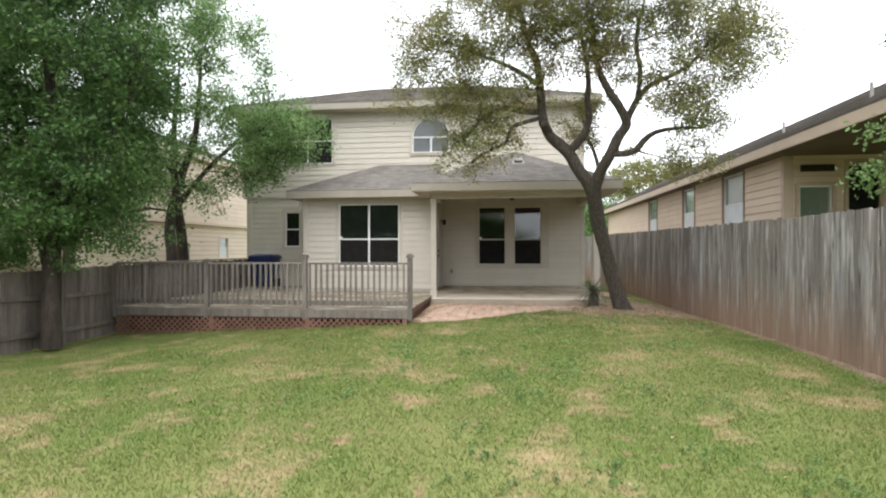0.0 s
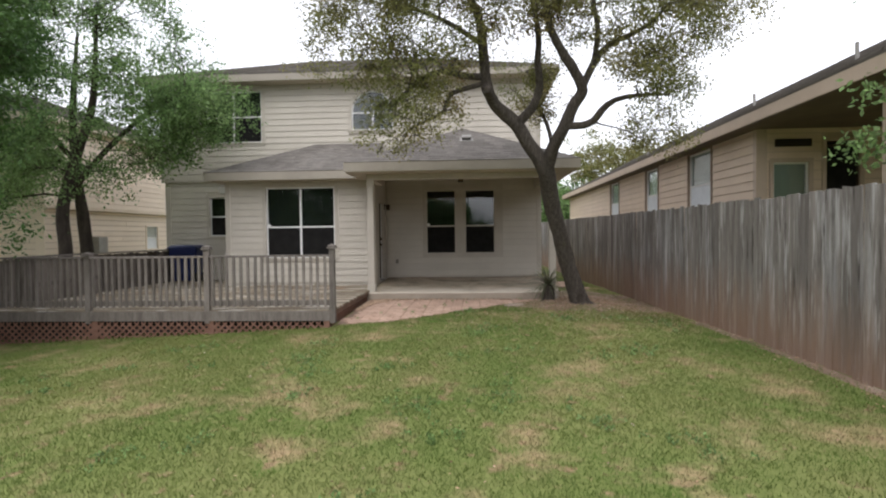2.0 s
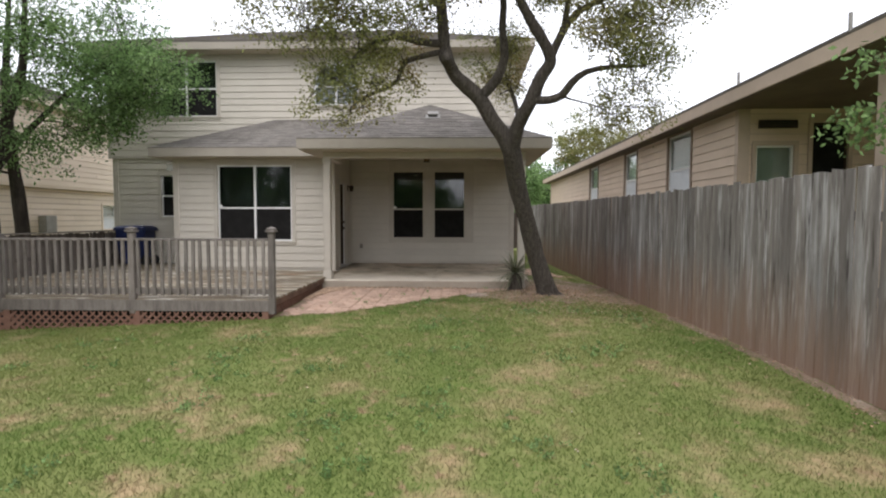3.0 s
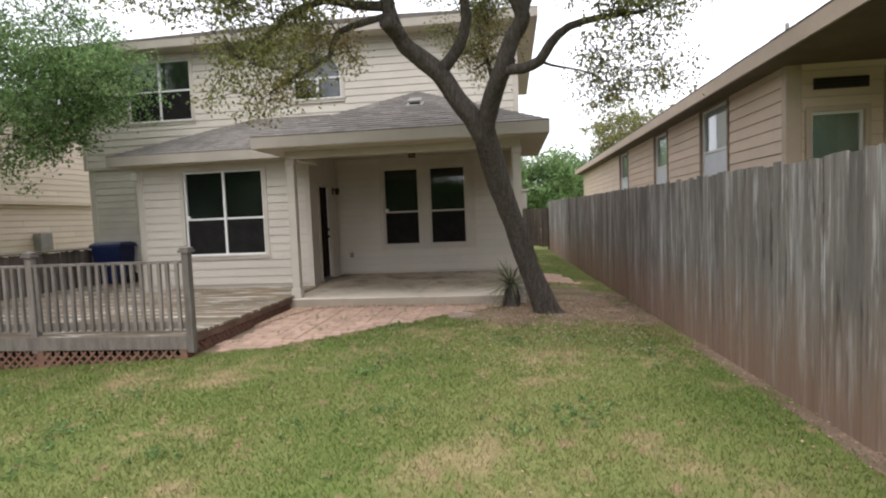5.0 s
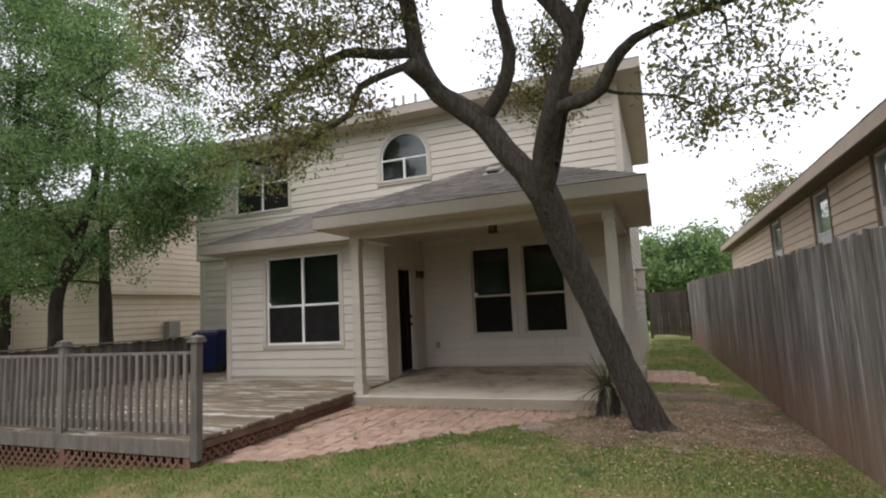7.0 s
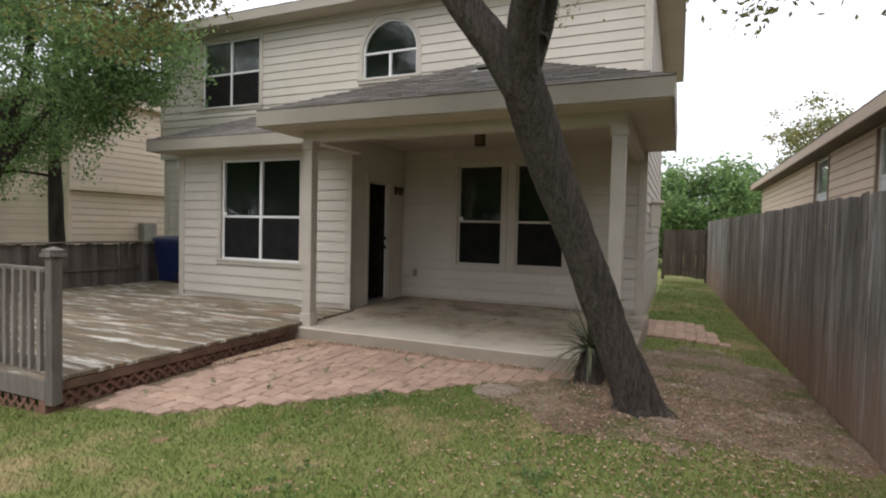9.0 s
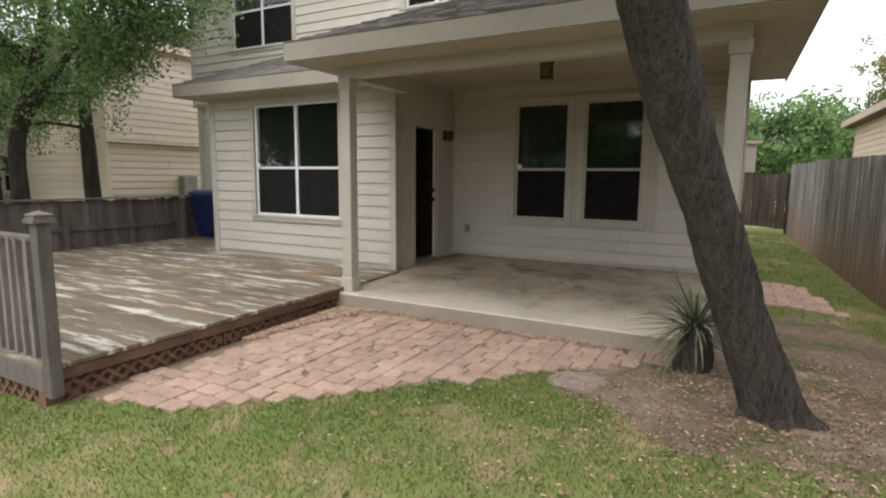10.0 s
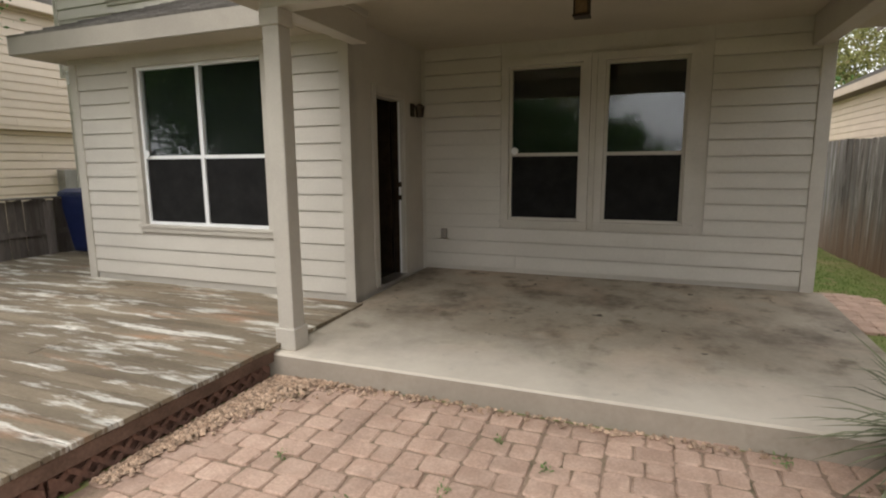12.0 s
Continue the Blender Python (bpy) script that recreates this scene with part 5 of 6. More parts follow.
def grow_tree(name, limbs, lobes, label, bark, leaf, leaves, size, spread, seed, trunk_sides=16, droop=0.3, aspect=0.5, wob=0.12, twig=0.012):
    """Trunk and limbs as given; boughs grow from them to every clump of the crown."""
    rng = random.Random(seed)
    nrng = np.random.default_rng(seed)
    base = limbs[0][0][0]
    root = thing(name, base, label, "tree")
    verts, faces = [], []
    nodes = []
    for pts, radii in limbs:
        f, r = tube(verts, faces, pts, radii, trunk_sides if radii[0] > 0.1 else 8, wob, seed)
        nodes += [(p, q) for p, q in zip(f, r) if p.z > base[2] + 1.8]
    under(from_lists("trunk", verts, faces, bark, smooth=True), root)
    clumps = crown_points(lobes, rng, spread)
    bv, bf = [], []
    tips, sizes = [], []
    for cpt in clumps:
        c_ = Vector(cpt)
        p, r = min(nodes, key=lambda k: (k[0] - c_).length + 0.5 * max(0, k[0].z - c_.z))
        L = (c_ - p).length
        r0 = min(r * 0.6, 0.012 + 0.014 * L)
        m1 = p.lerp(c_, 0.35) + Vector((rng.uniform(-1, 1), rng.uniform(-1, 1), rng.uniform(-0.2, 1))) * 0.16 * L
        m2 = p.lerp(c_, 0.7) + Vector((rng.uniform(-1, 1), rng.uniform(-1, 1), rng.uniform(-0.5, 0.8))) * 0.12 * L
        f, rr = tube(bv, bf, [p, m1, m2, c_], [r0, r0 * 0.75, r0 * 0.5, twig * 0.6], 5)
        nodes += [(q, k) for q, k in zip(f[2:], rr[2:]) if k > twig * 0.8]
        for _ in range(4):
            e = c_ + Vector((rng.gauss(0, 1), rng.gauss(0, 1), rng.gauss(-0.1, 0.7))) * spread * 0.75
            tube(bv, bf, [m2.lerp(c_, 0.6), (m2 + e) / 2 + Vector((0, 0, 0.05)), e], [twig * 0.7, twig * 0.5, twig * 0.25], 3)
            tips.append(tuple(e))
            sizes.append(spread * 0.62)
        tips.append(tuple(c_))
        sizes.append(spread * 0.8)
    under(from_lists("branchwork", bv, bf, bark, smooth=True), root)["kind"] = "stuff"
    V, F = leaf_mesh(tips, sizes, leaves, size, nrng, droop, aspect)
    cr = under(from_lists("crown", V, F, leaf), root)
    cr["kind"] = "stuff"
    return root


OAK = [
    ([(3.6, 11.24, 0.2), (3.5, 11.2, 0.5), (3.26, 11.0, 1.2), (3.03, 10.72, 1.9), (2.83, 10.4, 2.55), (2.7, 10.05, 3.08)], [0.28, 0.19, 0.152, 0.148, 0.152, 0.15]),
    ([(3.5, 11.22, 0.52), (3.76, 11.14, 0.36), (3.98, 11.06, 0.25), (4.2, 11.0, 0.14)], [0.1, 0.11, 0.07, 0.03]),
    ([(3.5, 11.16, 0.5), (3.56, 10.95, 0.32), (3.66, 10.7, 0.2), (3.72, 10.5, 0.1)], [0.1, 0.1, 0.06, 0.03]),
    ([(3.45, 11.2, 0.5), (3.28, 11.08, 0.32), (3.1, 10.98, 0.2), (2.95, 10.9, 0.1)], [0.09, 0.09, 0.05, 0.03]),
    ([(2.72, 10.1, 3.0), (2.55, 10.0, 3.27), (2.38, 9.95, 3.47), (2.17, 9.85, 3.8), (1.95, 9.75, 3.99), (1.75, 9.62, 4.16), (1.62, 9.5, 4.5), (1.57, 9.4, 5.02), (1.5, 9.3, 5.5), (1.25, 9.2, 6.1), (1.1, 9.1, 7.0)], [0.15, 0.125, 0.115, 0.115, 0.11, 0.095, 0.085, 0.075, 0.065, 0.05, 0.03]),
    ([(2.7, 10.08, 3.0), (2.8, 9.8, 3.4), (2.95, 9.55, 3.7), (3.08, 9.45, 4.02), (3.22, 9.35, 4.28), (3.05, 9.25, 4.6), (2.86, 9.15, 4.85), (2.62, 9.0, 5.3), (2.5, 8.9, 6.2)], [0.13, 0.1, 0.095, 0.09, 0.085, 0.075, 0.065, 0.05, 0.025]),
    ([(2.74, 10.12, 3.05), (2.86, 10.1, 3.4), (2.98, 9.85, 3.68), (3.1, 9.6, 3.85)], [0.075, 0.06, 0.055, 0.045]),
    ([(2.17, 9.86, 3.84), (2.42, 9.75, 4.08), (2.55, 9.65, 4.42), (2.5, 9.5, 4.8), (2.5, 9.4, 5.3), (2.3, 9.3, 6.2)], [0.09, 0.08, 0.07, 0.06, 0.05, 0.025]),
    ([(2.98, 9.52, 3.72), (3.21, 9.45, 3.7), (3.41, 9.4, 3.76), (3.53, 9.3, 3.92), (3.73, 9.2, 4.06), (4.08, 9.1, 4.1), (4.5, 8.9, 4.05)], [0.07, 0.065, 0.065, 0.06, 0.045, 0.035, 0.015]),
    ([(3.2, 9.36, 4.26), (3.38, 9.3, 4.66), (3.62, 9.2, 4.95), (4.2, 9.1, 5.2), (4.6, 9.0, 5.6)], [0.07, 0.06, 0.05, 0.035, 0.015]),
    ([(3.4, 9.3, 4.7), (3.45, 9.2, 5.2), (3.35, 9.1, 5.8), (3.5, 9.0, 6.6)], [0.05, 0.045, 0.035, 0.015]),
    ([(1.6, 9.5, 4.58), (1.24, 9.4, 4.58), (0.86, 9.3, 4.64), (0.46, 9.15, 4.43), (0.21, 9.0, 4.14), (-0.03, 8.85, 3.88)], [0.065, 0.055, 0.05, 0.04, 0.03, 0.01]),
    ([(1.62, 9.52, 4.48), (1.0, 9.35, 4.26), (0.9, 9.3, 3.97), (0.44, 9.15, 3.7), (0.22, 9.05, 3.52)], [0.045, 0.04, 0.034, 0.026, 0.01]),
    ([(1.56, 9.4, 5.1), (1.0, 9.2, 5.4), (0.4, 9.0, 5.6), (-0.2, 8.8, 5.8)], [0.05, 0.04, 0.03, 0.012]),
    ([(1.74, 9.6, 4.2), (1.66, 9.44, 4.29), (1.61, 9.28, 4.33)], [0.1, 0.098, 0.095]),
    ([(2.85, 10.05, 3.3), (2.82, 10.6, 3.9), (2.7, 11.0, 4.4), (2.6, 11.2, 5.0)], [0.05, 0.04, 0.03, 0.012]),
]
grow_tree("oak_tree", OAK, [
    (0.05, 8.9, 3.75, 0.75, 0.5, 0.4, 13), (-0.1, 8.8, 4.5, 0.8, 0.7, 0.5, 12), (0.45, 9.0, 5.1, 0.8, 0.8, 0.55, 16), (0.0, 8.7, 5.9, 0.9, 0.9, 0.7, 22), (0.9, 9.0, 6.2, 1.1, 1.0, 0.8, 34), (0.6, 9.0, 7.2, 1.2, 1.1, 0.7, 26), (0.75, 9.2, 4.15, 0.5, 0.4, 0.35, 8), (-0.7, 8.7, 4.9, 0.6, 0.7, 0.6, 13), (-0.7, 8.6, 5.8, 0.7, 0.7, 0.6, 14), (0.7, 9.1, 4.6, 0.6, 0.5, 0.4, 10), (1.3, 9.1, 5.2, 0.6, 0.6, 0.4, 10),
    # Topmost lobes: mostly unseen crown, added to fill it and shade the limbs.
    (2.0, 9.0, 6.6, 1.2, 1.1, 0.9, 40), (2.3, 9.0, 5.6, 0.8, 0.8, 0.5, 14), (3.2, 9.0, 6.6, 1.2, 1.2, 1.0, 46), (4.3, 8.9, 6.2, 1.0, 1.0, 0.8, 40), (4.6, 8.8, 5.2, 0.9, 0.9, 0.6, 36), (4.3, 8.9, 4.35, 0.75, 0.6, 0.4, 22), (5.3, 8.8, 5.8, 0.6, 0.8, 0.6, 14), (3.5, 9.1, 5.2, 0.6, 0.6, 0.4, 10), (4.35, 9.4, 3.6, 0.6, 0.45, 0.3, 11), (2.55, 11.0, 4.7, 0.5, 0.4, 0.75, 22), (2.2, 9.0, 7.7, 1.6, 1.3, 0.7, 50), (1.0, 8.9, 8.2, 1.4, 1.3, 0.6, 36), (3.6, 8.9, 8.0, 1.5, 1.3, 0.7, 46), (2.6, 8.2, 7.0, 1.4, 0.9, 0.7, 30), (2.4, 10.4, 7.4, 1.5, 1.0, 0.8, 36), (1.7, 9.1, 5.9, 0.7, 0.7, 0.5, 14), (3.0, 9.2, 5.8, 0.6, 0.6, 0.4, 12),
], "leaning live oak with sparse olive-brown leaves and a pruned stub", BARK, LEAF_OAK, 50, 0.047, 0.28, 3, 52, aspect=0.55, twig=0.010)

TREE_B = [
    ([(-8.6, 12.1, 0.0), (-8.6, 12.1, 1.5), (-8.72, 12.2, 2.6), (-8.6, 12.5, 3.8), (-8.2, 12.6, 5.2), (-8.0, 12.5, 7.2)], [0.2, 0.15, 0.13, 0.11, 0.08, 0.03]),
    ([(-9.3, 13.75, 0.0), (-9.32, 13.75, 1.5), (-9.45, 13.8, 2.5), (-9.65, 13.9, 3.6), (-9.8, 14.0, 5.2), (-9.6, 14.0, 7.4)], [0.2, 0.16, 0.14, 0.12, 0.09, 0.03]),
    ([(-8.7, 12.25, 2.8), (-8.1, 12.7, 3.9), (-7.2, 13.0, 4.9), (-6.2, 13.1, 5.6)], [0.08, 0.065, 0.05, 0.02]),
    ([(-8.6, 12.7, 3.6), (-9.2, 12.2, 4.6), (-9.8, 11.8, 5.8)], [0.07, 0.055, 0.02]),
]
TREE_B = [([(x + 0.5, y, z) for x, y, z in pts], radii) for pts, radii in TREE_B]
grow_tree("elm_tree", TREE_B, [(x + 0.5, *rest) for x, *rest in [
    (-8.2, 12.7, 7.0, 2.2, 1.7, 1.7, 36), (-9.6, 12.8, 5.2, 2.0, 1.9, 1.4, 36), (-7.3, 12.8, 5.3, 1.6, 1.4, 1.2, 22), (-6.0, 13.2, 5.2, 1.1, 0.9, 0.8, 13), (-8.9, 12.4, 3.7, 1.5, 1.3, 0.8, 24), (-6.1, 13.2, 6.5, 0.9, 0.8, 0.6, 5),
    (-9.4, 12.6, 8.7, 2.3, 1.9, 1.4, 34), (-11.6, 12.5, 6.6, 1.7, 1.7, 1.8, 50), (-7.0, 12.5, 7.9, 1.4, 1.2, 1.1, 18), (-11.0, 13.2, 3.6, 1.4, 1.2, 1.2, 34), (-5.4, 12.7, 5.3, 0.7, 0.6, 0.5, 11), (-6.6, 12.6, 4.0, 0.9, 0.7, 0.6, 14), (-6.5, 12.6, 4.8, 0.8, 0.7, 0.5, 14), (-6.0, 12.7, 4.4, 0.55, 0.5, 0.4, 8),
]], "twin-trunked elm with fresh feathery green leaves behind the fence", BARK2, LEAF_GREEN, 54, 0.08, 0.42, 11, 12, 0.4, 0.45)
TREE_A = [
    ([(-7.05, 7.1, 0.1), (-7.05, 7.1, 1.2), (-7.0, 7.1, 2.4), (-7.1, 7.2, 4.0), (-7.3, 7.2, 6.5), (-7.2, 7.2, 9.2)], [0.17, 0.13, 0.11, 0.09, 0.06, 0.02]),
    ([(-7.3, 7.35, 0.1), (-7.35, 7.35, 1.2), (-7.6, 7.4, 2.4), (-8.2, 7.6, 4.0), (-8.6, 7.6, 6.2)], [0.1, 0.08, 0.07, 0.06, 0.02]),
    ([(-7.05, 7.1, 2.3), (-6.4, 7.2, 3.3), (-5.8, 7.3, 4.4)], [0.06, 0.05, 0.02]),
]
grow_tree("elm_tree", TREE_A, [
    (-7.4, 7.3, 5.6, 2.1, 2.0, 1.8, 80), (-8.6, 7.0, 3.9, 1.6, 1.6, 1.3, 46), (-6.7, 7.4, 3.6, 1.3, 1.3, 1.0, 42), (-7.2, 7.2, 2.3, 1.4, 1.2, 0.7, 30), (-8.9, 6.6, 2.0, 1.0, 1.2, 0.7, 22), (-6.2, 8.2, 4.9, 0.9, 0.9, 0.8, 14), (-7.3, 7.3, 7.5, 2.2, 2.0, 1.3, 56), (-7.2, 7.2, 9.0, 1.8, 1.8, 1.2, 40), (-9.2, 7.0, 6.2, 1.6, 1.6, 1.5, 36),
], "dense dark green elm at the yard's edge", BARK2, LEAF_DARK, 60, 0.09, 0.42, 17, 12, 0.4, 0.45)
TREE_D = [([(-12.4, 13.4, -0.1), (-12.3, 13.4, 2.0), (-12.0, 13.3, 4.0), (-11.6, 13.2, 6.0), (-11.3, 13.0, 9.0)], [0.2, 0.16, 0.13, 0.1, 0.04])]
grow_tree("elm_tree", TREE_D, [(-11.2, 13.0, 9.0, 2.0, 1.8, 1.6, 60), (-12.4, 13.2, 6.6, 1.9, 1.7, 1.5, 56), (-13.0, 13.4, 4.2, 1.4, 1.3, 1.0, 26), (-9.9, 13.2, 10.2, 1.5, 1.4, 1.1, 36), (-10.6, 13.4, 7.4, 1.3, 1.3, 1.0, 24)],
          "tall dark green elm in the neighbouring yard", BARK2, LEAF_DARK, 50, 0.085, 0.42, 29, 12, 0.4, 0.45)
TREE_C = [([(8.6, 5.4, 0.1), (8.5, 5.3, 1.6), (8.3, 5.2, 3.0), (8.0, 5.2, 4.6), (7.8, 5.2, 6.2)], [0.16, 0.13, 0.1, 0.07, 0.03])]
grow_tree("elm_tree", TREE_C, [(7.1, 6.6, 3.1, 0.75, 0.6, 0.45, 16), (7.6, 6.8, 5.5, 0.9, 0.8, 0.7, 12), (8.2, 5.6, 4.4, 0.8, 0.8, 0.7, 10)],
          "slim elm beyond the fence with light green sprays", BARK2, LEAF_GREEN, 50, 0.08, 0.4, 23, 10)


def far_tree(x, y, h, r, seed, leaf, label, low=0.55):
    rng = random.Random(seed)
    limbs = [([(x, y, 0.1), (x + 0.1, y, h * 0.3), (x, y, h * 0.7)], [0.25, 0.2, 0.06])]
    lobes = []
    for k in range(5):
        a = k * 1.256 + rng.random()
        lobes.append((x + math.cos(a) * r * 0.5, y + math.sin(a) * r * 0.5, h * (low + (0.85 - low) * rng.random()), r * 0.55, r * 0.55, h * 0.22, 22))
    grow_tree("leafy_tree", limbs, lobes, label, BARK2, leaf, 40, 0.2, 0.75, seed, 8, twig=0.02)


for i, (x, y, h, r, leaf) in enumerate(((4.2, 34, 5.3, 2.8, LEAF_GREEN), (1.2, 36, 5.6, 2.8, LEAF_GREEN), (8.5, 38, 6.0, 3.0, LEAF_DARK), (12.5, 42, 10.2, 3.4, LEAF_OAK), (17.5, 46, 11.0, 4.0, LEAF_OAK), (-17.5, 12, 7.5, 3.2, LEAF_DARK), (-21.0, 16.5, 6.0, 3.2, LEAF_DARK), (-25.0, 22.0, 7.0, 3.6, LEAF_DARK), (-23.0, 12.0, 6.5, 3.4, LEAF_GREEN))):
    far_tree(x, y, h, r, 40 + i, leaf, "round leafy tree growing beyond the fences", 0.3)
# Out-of-view trees, some mirrored in the panes, placed to shape window reflections.
for i, (x, y, h, r, leaf) in enumerate(((-14.0, -12, 14.0, 4.5, LEAF_DARK), (-9.0, -13, 9.5, 3.8, LEAF_DARK), (-4.5, -12, 6.4, 3.2, LEAF_DARK), (-0.8, -13, 5.4, 3.0, LEAF_DARK), (7.4, -12, 5.2, 2.8, LEAF_DARK), (12.5, -13, 7.0, 3.4, LEAF_DARK), (-15.0, 2.0, 8.5, 3.4, LEAF_DARK), (-16.5, -4.0, 13.5, 4.2, LEAF_DARK), (-13.5, -9.0, 8.0, 3.4, LEAF_DARK), (17.0, -11, 8.0, 3.8, LEAF_DARK))):
    far_tree(x, y, h, r, 60 + i, leaf, "out-of-view leafy tree that shapes the window reflections", 0.25)


# ---- yucca, stone, pavers, gravel, litter, grass ----
def yucca():
    x, y = 2.98, 12.0
    z = ground_z(x, y)
    r = thing("yucca_plant", (x, y, z), "spiky grey-green yucca beside the slab and the oak", "yucca")
    verts, faces = [], []
    tube(verts, faces, [(x, y, z - 0.05), (x + 0.01, y, z + 0.15), (x, y, z + 0.36)], [0.15, 0.145, 0.09], 14, 0.45)
    under(from_lists("stem", verts, faces, BARK, smooth=True), r)
    rng = random.Random(4)
    for k in range(125):
        an, el = rng.uniform(0, 2 * math.pi), rng.triangular(-0.7, 1.45, 0.45)
        L = rng.uniform(0.36, 0.68)
        d = Vector((math.cos(an) * math.cos(el), math.sin(an) * math.cos(el), math.sin(el)))
        side = Vector((-math.sin(an), math.cos(an), 0)) * 0.011
        b = Vector((x, y, z + 0.32 + 0.1 * rng.random())) + d * 0.03
        vs = []
        for t, w in ((0, 0.8), (0.35, 1), (0.7, 0.7), (1, 0.05)):
            c_ = b + d * L * t + Vector((0, 0, -(0.10 + 0.2 * (k % 3)) * L * t * t))
            vs += [tuple(c_ - side * w), tuple(c_ + Vector((0, 0, -0.004 * w))), tuple(c_ + side * w)]
        fs = []
        for i in range(3):
            a = i * 3
            fs += [(a, a + 1, a + 4, a + 3), (a + 1, a + 2, a + 5, a + 4)]
        under(from_lists("blade", vs, fs, YUCCA), r)


yucca()


def stepping_stone():
    bm = bmesh.new()
    bmesh.ops.create_icosphere(bm, subdivisions=3, radius=1.0)
    for v in bm.verts:
        n = 1 + 0.12 * noise.noise(v.co * 2.0)
        v.co = Vector((v.co.x * 0.24 * n, v.co.y * 0.2 * n, max(-0.6, v.co.z) * 0.05 + 0.01 * noise.noise(v.co * 5)))
    bm.transform(pose(2.2, 11.3, ground_z(2.2, 11.3) - 0.002, 0, 0, 20))
    tagged(part("flat_stone", bm, CONC2), "flat pale grey stone sunk in the dirt by the pavers", "stone")


stepping_stone()


def paver_region(x, y):
    if not (-1.04 < x < 3.0 and 9.2 < y < 12.33):
        return False
    edge = float(np.interp(x, (-1.0, -0.1, 0.4, 0.93, 1.6, 1.85, 2.37, 2.75), (9.28, 9.5, 9.95, 10.43, 11.1, 11.35, 11.75, 12.1)))
    if y < edge + 0.03 * math.sin(7 * x):
        return False
    return not (x < -0.62 and y > 11.7 + (x + 1.04) * 0.5) and not (x < -0.93 + 0.08 * math.sin(5 * y))


def pavers():
    r = thing("paver_path", (0.5, 11.0, 0.33), "patio of tumbled salmon-pink pavers with grass in the joints", "paving", kind="structure")
    rng = random.Random(12)
    vs, fs = [], []
    for j in range(34):
        for i in range(44):
            x, y = -1.04 + i * 0.1, 9.2 + j * 0.1
            if paver_region(x + 0.05, y + 0.05) or (x < -0.7 and 9.25 < y < 12.3):
                b = len(vs)
                z = ground_z(x, y)
                vs += [(x, y, z + 0.008), (x + 0.1, y, z + 0.008), (x + 0.1, y + 0.1, z + 0.008), (x, y + 0.1, z + 0.008)]
                fs.append((b, b + 1, b + 2, b + 3))
    under(from_lists("sand_bed", vs, fs, SAND), r)
    shapes = []
    for w, d in ((0.203, 0.153), (0.137, 0.153), (0.200, 0.151), (0.139, 0.155)):
        bm = box(-w / 2, w / 2, -d / 2, d / 2, -0.05, 0.0)
        bmesh.ops.bevel(bm, geom=[e for e in bm.edges if abs(e.verts[0].co.z - e.verts[1].co.z) > 0.01], offset=0.018, segments=1, affect="EDGES")
        bmesh.ops.bevel(bm, geom=[e for e in bm.edges if e.verts[0].co.z > -0.01 or e.verts[1].co.z > -0.01], offset=0.008, segments=1, affect="EDGES")
        for v in bm.verts:
            v.co.x += rng.uniform(-0.005, 0.005)
            v.co.y += rng.uniform(-0.005, 0.005)
        me = bpy.data.meshes.new("paver")
        bm.to_mesh(me)
        bm.free()
        me.materials.append(PAVER)
        shapes.append((me, w))
    for col in range(13):
        xc = -1.06 + col * 0.364 + rng.uniform(-0.004, 0.004)
        y = 9.1 + rng.random() * 0.14
        flip = col % 2
        while y < 12.24:
            big, small = (0, 1)
            order = ((big, 0.208), (small, 0.142)) if flip else ((small, 0.142), (big, 0.208))
            x = xc
            for which, w in order:
                cx, cy = x + w / 2, y + 0.075
                if paver_region(cx, cy):
                    ob = new("paver", shapes[which + 2 * rng.randrange(2)][0])
                    ob.matrix_world = pose(cx + rng.uniform(-0.003, 0.003), cy + rng.uniform(-0.005, 0.005), ground_z(cx, cy) + 0.019 + rng.uniform(-0.005, 0.005), rng.uniform(-0.9, 0.9), rng.uniform(-0.9, 0.9), rng.uniform(-2, 2) + rng.choice((0, 180)))
                    ob.parent = r
                    ob.matrix_parent_inverse = Matrix.Translation(-scene_places[r.name])
                x += w + 0.007
            flip = not flip
            y += 0.163
    r2 = thing("side_path", (3.8, 15.8, 0.34), "short run of salmon pavers in the side yard", "paving", kind="structure")
    for i in range(8):
        for j in range(8):
            x, y = 3.38 + i * 0.155 + 0.02 * (j % 2), 15.2 + j * 0.215
            if x > 3.38 + 1.12 - 0.04 * j:
                continue
            ob = new("paver", shapes[0][0])
            ob.matrix_world = pose(x, y, ground_z(x, y) + 0.03, rng.uniform(-2, 2), rng.uniform(-2, 2), 90 + rng.uniform(-3, 3))
            ob.parent = r2
            ob.matrix_parent_inverse = Matrix.Translation(-scene_places[r2.name])


pavers()


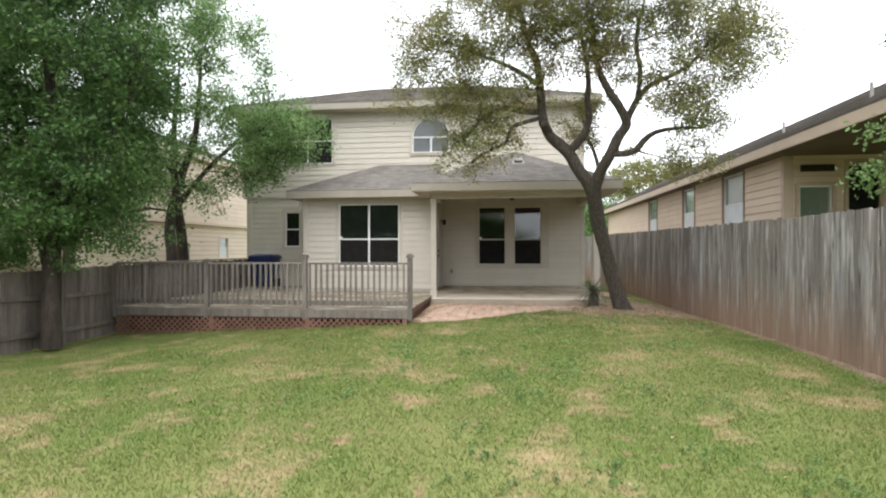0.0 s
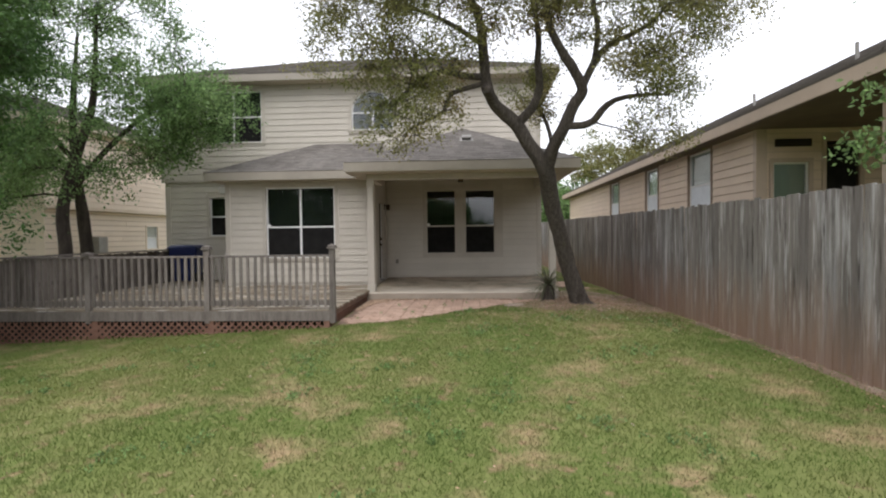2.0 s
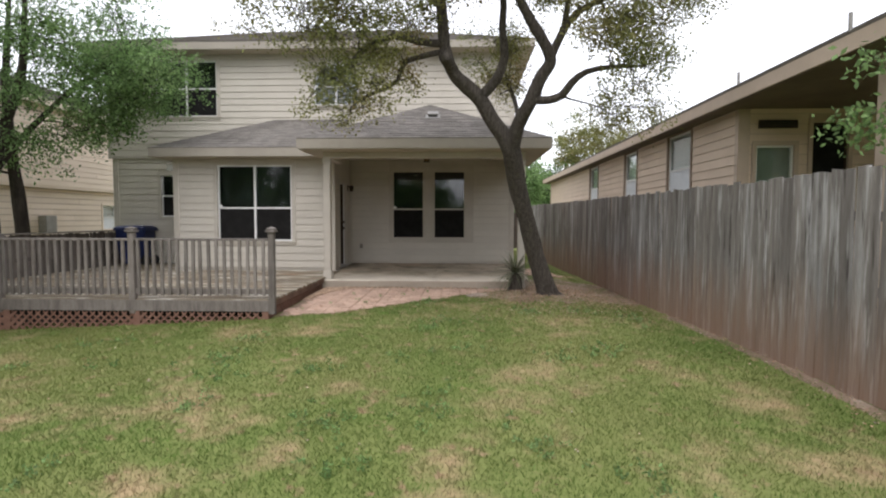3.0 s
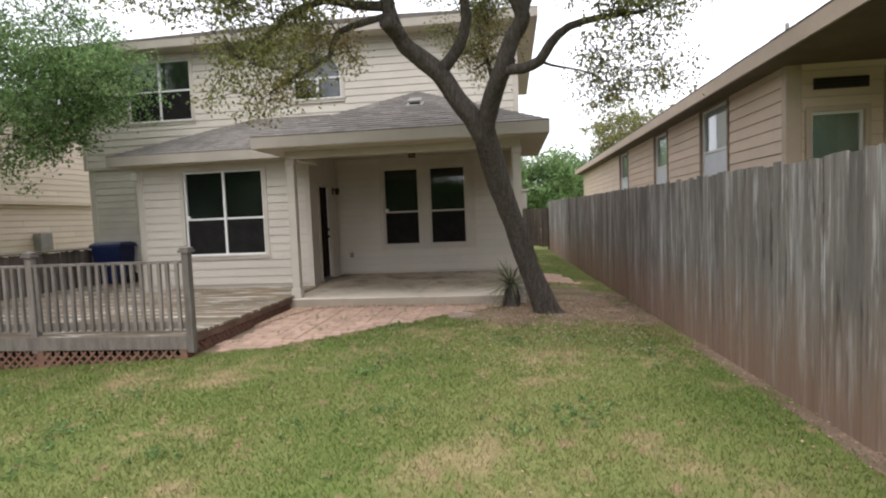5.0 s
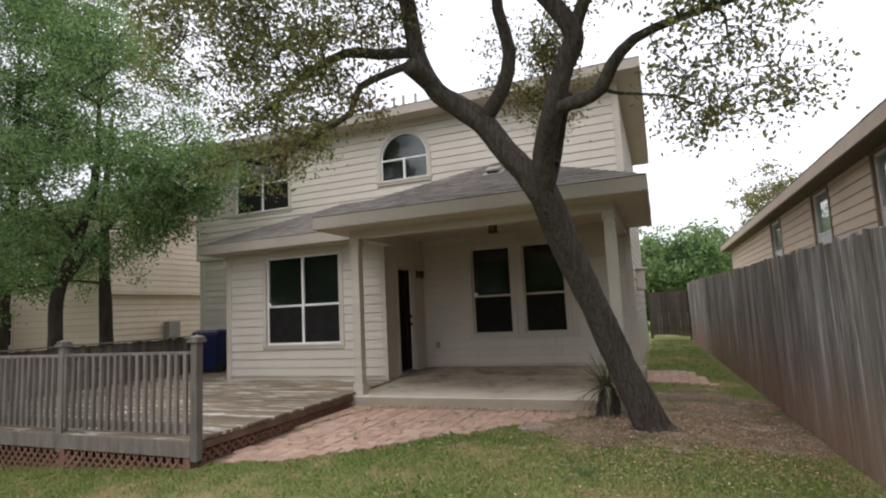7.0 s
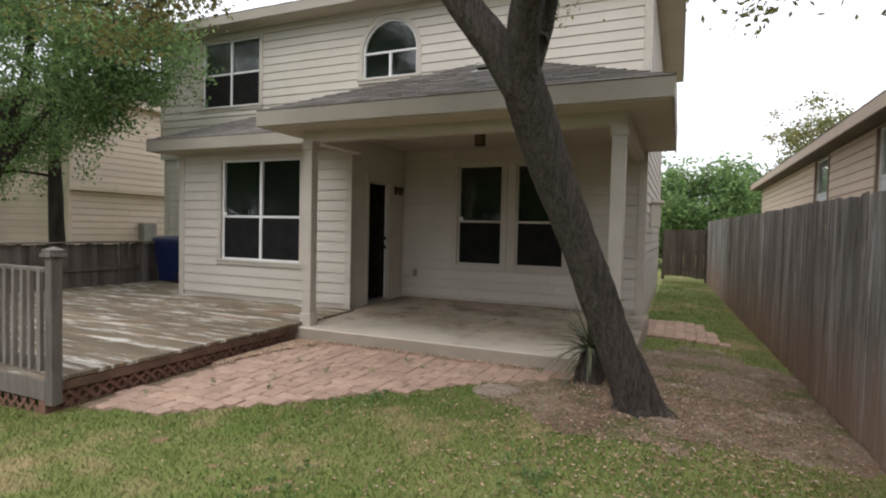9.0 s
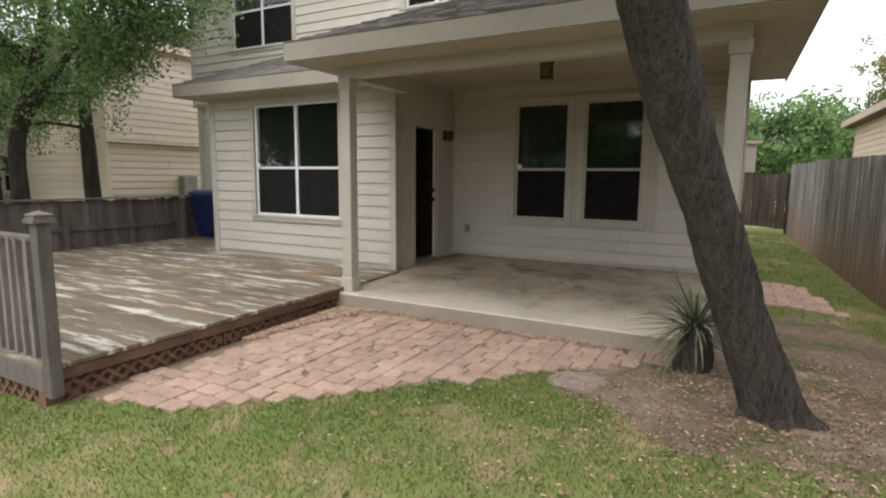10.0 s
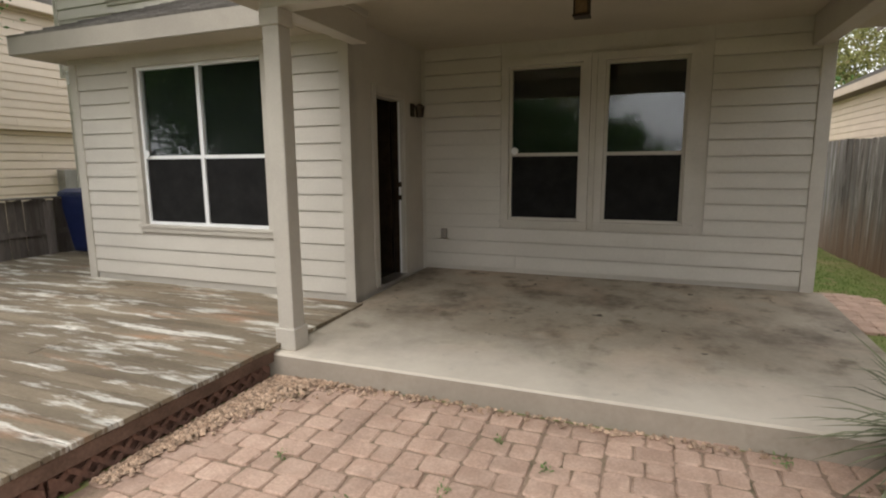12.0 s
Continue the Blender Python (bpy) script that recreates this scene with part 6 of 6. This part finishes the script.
def scatter_gravel():
    rng = np.random.default_rng(2)
    vs, fs = [], []
    oct_f = ((0, 2, 4), (2, 1, 4), (1, 3, 4), (3, 0, 4), (2, 0, 5), (1, 2, 5), (3, 1, 5), (0, 3, 5))
    for k in range(3600):
        if k < 3000:
            t = rng.random()
            d = rng.random() ** 1.6 * 1.5
            x, y = -1.02 + abs(rng.normal(0, 0.06 + 0.17 * max(0.0, 1 - d / 1.1))), 12.29 - d
        else:
            x, y = -1.0 + 3.4 * rng.random() ** 3.0, 12.29 - abs(rng.normal(0, 0.05))
        z = ground_z(x, y) + 0.03
        s = rng.uniform(0.009, 0.024)
        b = len(vs)
        j = rng.uniform(0.6, 1.2, 6)
        for i, (dx, dy, dz) in enumerate(((1, 0, 0), (-1, 0, 0), (0, 1, 0), (0, -1, 0), (0, 0, 0.7), (0, 0, -0.7))):
            vs.append((x + dx * s * j[i], y + dy * s * j[i], z + dz * s * j[i] + 0.2 * s))
        fs += [tuple(b + i for i in f) for f in oct_f]
    tagged(from_lists("gravel", vs, fs, GRAVEL), "loose tan pea gravel along the deck and slab", "gravel", kind="stuff")


scatter_gravel()


def blocked(x, y):
    return (x < DX1 + 0.05 and y > DY0 - 0.05) or (y > 12.3 and -1.2 < x < 3.25) or x > fence_x(y) - 0.05 or x < (-7.45 if y > 2.9 else -7.45 + 0.345 * (y - 2.9)) or paver_region(x, y) or (x < -0.72 and y > 9.3) or math.hypot(x - 3.53, y - 11.2) < 0.26


def dirt_amount(x, y):
    d = max(0.0, 1 - math.hypot((x - 3.7) / 2.1, (y - 11.9) / (1.8 if y < 11.9 else 3.0)) + 0.25 * soft_noise(x, y, 1.7))
    edge = max(0.0, 1 - (fence_x(y) - x) / 0.35)
    return min(0.9 + 0.09 * soft_noise(x, y, 3.1), d * 1.35 + edge + 0.35 * min(0.0, soft_noise(x + 5, y, 2.3)))


def leaf_litter():
    rng = np.random.default_rng(6)
    P = []
    while len(P) < 11200:
        if len(P) < 7300:
            x, y = rng.normal(3.7, 0.85), rng.normal(11.5, 0.95)
        elif len(P) < 9600:
            x, y = rng.normal(3.0, 1.3), rng.normal(10.2, 1.1)
        elif len(P) < 10600:
            y = rng.uniform(2, 14)
            x = fence_x(y) - abs(rng.normal(0.05, 0.2))
        else:
            x, y = rng.uniform(-3, 5), rng.uniform(1, 11)
        if not blocked(x, y):
            P.append((x, y, ground_z(x, y) + 0.02 + 0.02 * rng.random()))
    V, F = leaf_mesh(P, [0.001] * len(P), 1, 0.034, rng, 0.0, 0.55)
    V = np.array(V).reshape(-1, 4, 3)
    c_ = V.mean(axis=1, keepdims=True)
    V = c_ + (V - c_) * np.array([1, 1, 0.35])
    tagged(from_lists("leaf_litter", V.reshape(-1, 3).tolist(), F, LITTER), "scattered dry fallen leaves on dirt and lawn", "leaves", kind="stuff")


leaf_litter()


def lawn():
    rng = np.random.default_rng(9)
    n = 560000
    u = rng.random(n)
    X_ = rng.uniform(-7.4, 5.4, n)
    Y_ = -1.0 + 13.5 * u
    extra = 24000
    X_ = np.concatenate([X_, rng.uniform(3.3, 5.0, extra)])
    Y_ = np.concatenate([Y_, rng.uniform(12.5, 26.5, extra)])
    behind = 200000
    X_ = np.concatenate([X_, rng.uniform(-8.5, 5.4, behind)])
    Y_ = np.concatenate([Y_, -1.0 - 6.4 * rng.random(behind) ** 1.2])
    keep, Z = [], []
    for x, y in zip(X_.tolist(), Y_.tolist()):
        if blocked(x, y):
            keep.append(False)
            continue
        bald = soft_noise(x + 3, y, 0.9) + 0.5 * soft_noise(x, y + 7, 2.7)
        k = rng.random() > dirt_amount(x, y) and rng.random() > max(0.0, bald - 0.05) * 0.45
        keep.append(k)
        if k:
            Z.append(ground_z(x, y))
    keep = np.array(keep)
    x, y, z = X_[keep], Y_[keep], np.array(Z)
    m = len(x)
    h = rng.uniform(0.014, 0.04, m)
    an = rng.uniform(0, 2 * np.pi, m)
    lean = rng.uniform(0.2, 1.0, m) * h
    la = rng.uniform(0, 2 * np.pi, m)
    w = rng.uniform(0.0028, 0.0056, m)
    A = np.stack([x - w * np.cos(an), y - w * np.sin(an), z - 0.004], 1)
    B = np.stack([x + w * np.cos(an), y + w * np.sin(an), z - 0.004], 1)
    C = np.stack([x + lean * np.cos(la), y + lean * np.sin(la), z + h], 1)
    me = bpy.data.meshes.new("grass")
    me.vertices.add(3 * m)
    me.vertices.foreach_set("co", np.stack([A, B, C], 1).ravel())
    me.loops.add(3 * m)
    me.loops.foreach_set("vertex_index", np.arange(3 * m))
    me.polygons.add(m)
    me.polygons.foreach_set("loop_start", np.arange(m) * 3)
    me.update(calc_edges=True)
    me.materials.append(GRASS)
    tagged(new("grass", me), "short patchy green lawn with dry straw-coloured patches", "grass", kind="stuff")


lawn()


def weeds():
    rng = np.random.default_rng(15)
    P = [(x, y, ground_z(x, y) + 0.03) for x, y in ((0.0, 10.6), (0.35, 11.05), (0.75, 11.35), (-0.4, 10.2), (1.2, 11.7), (0.2, 10.35), (-0.75, 9.75), (2.4, 12.2), (-0.2, 11.3), (0.9, 11.9))]
    V, F = leaf_mesh(P, [0.035] * len(P), 26, 0.028, rng, -0.8, 0.35)
    tagged(from_lists("joint_weeds", V, F, LEAF_GREEN), "small green weeds growing in the paver joints", "weeds", kind="stuff")


weeds()


def clover():
    rng = np.random.default_rng(31)
    P = []
    while len(P) < 420:
        cx, cy = rng.uniform(-5.5, 4.6), rng.uniform(1.2, 10.5)
        for k in range(int(rng.integers(3, 12))):
            x, y = cx + rng.normal(0, 0.13), cy + rng.normal(0, 0.13)
            if not blocked(x, y):
                P.append((x, y, ground_z(x, y) + 0.025))
    V, F = leaf_mesh(P, [0.035] * len(P), 14, 0.03, rng, -0.6, 0.6)
    tagged(from_lists("clover", V, F, LEAF_GREEN), "bright green clover tufts scattered in the lawn", "clover", kind="stuff")


clover()
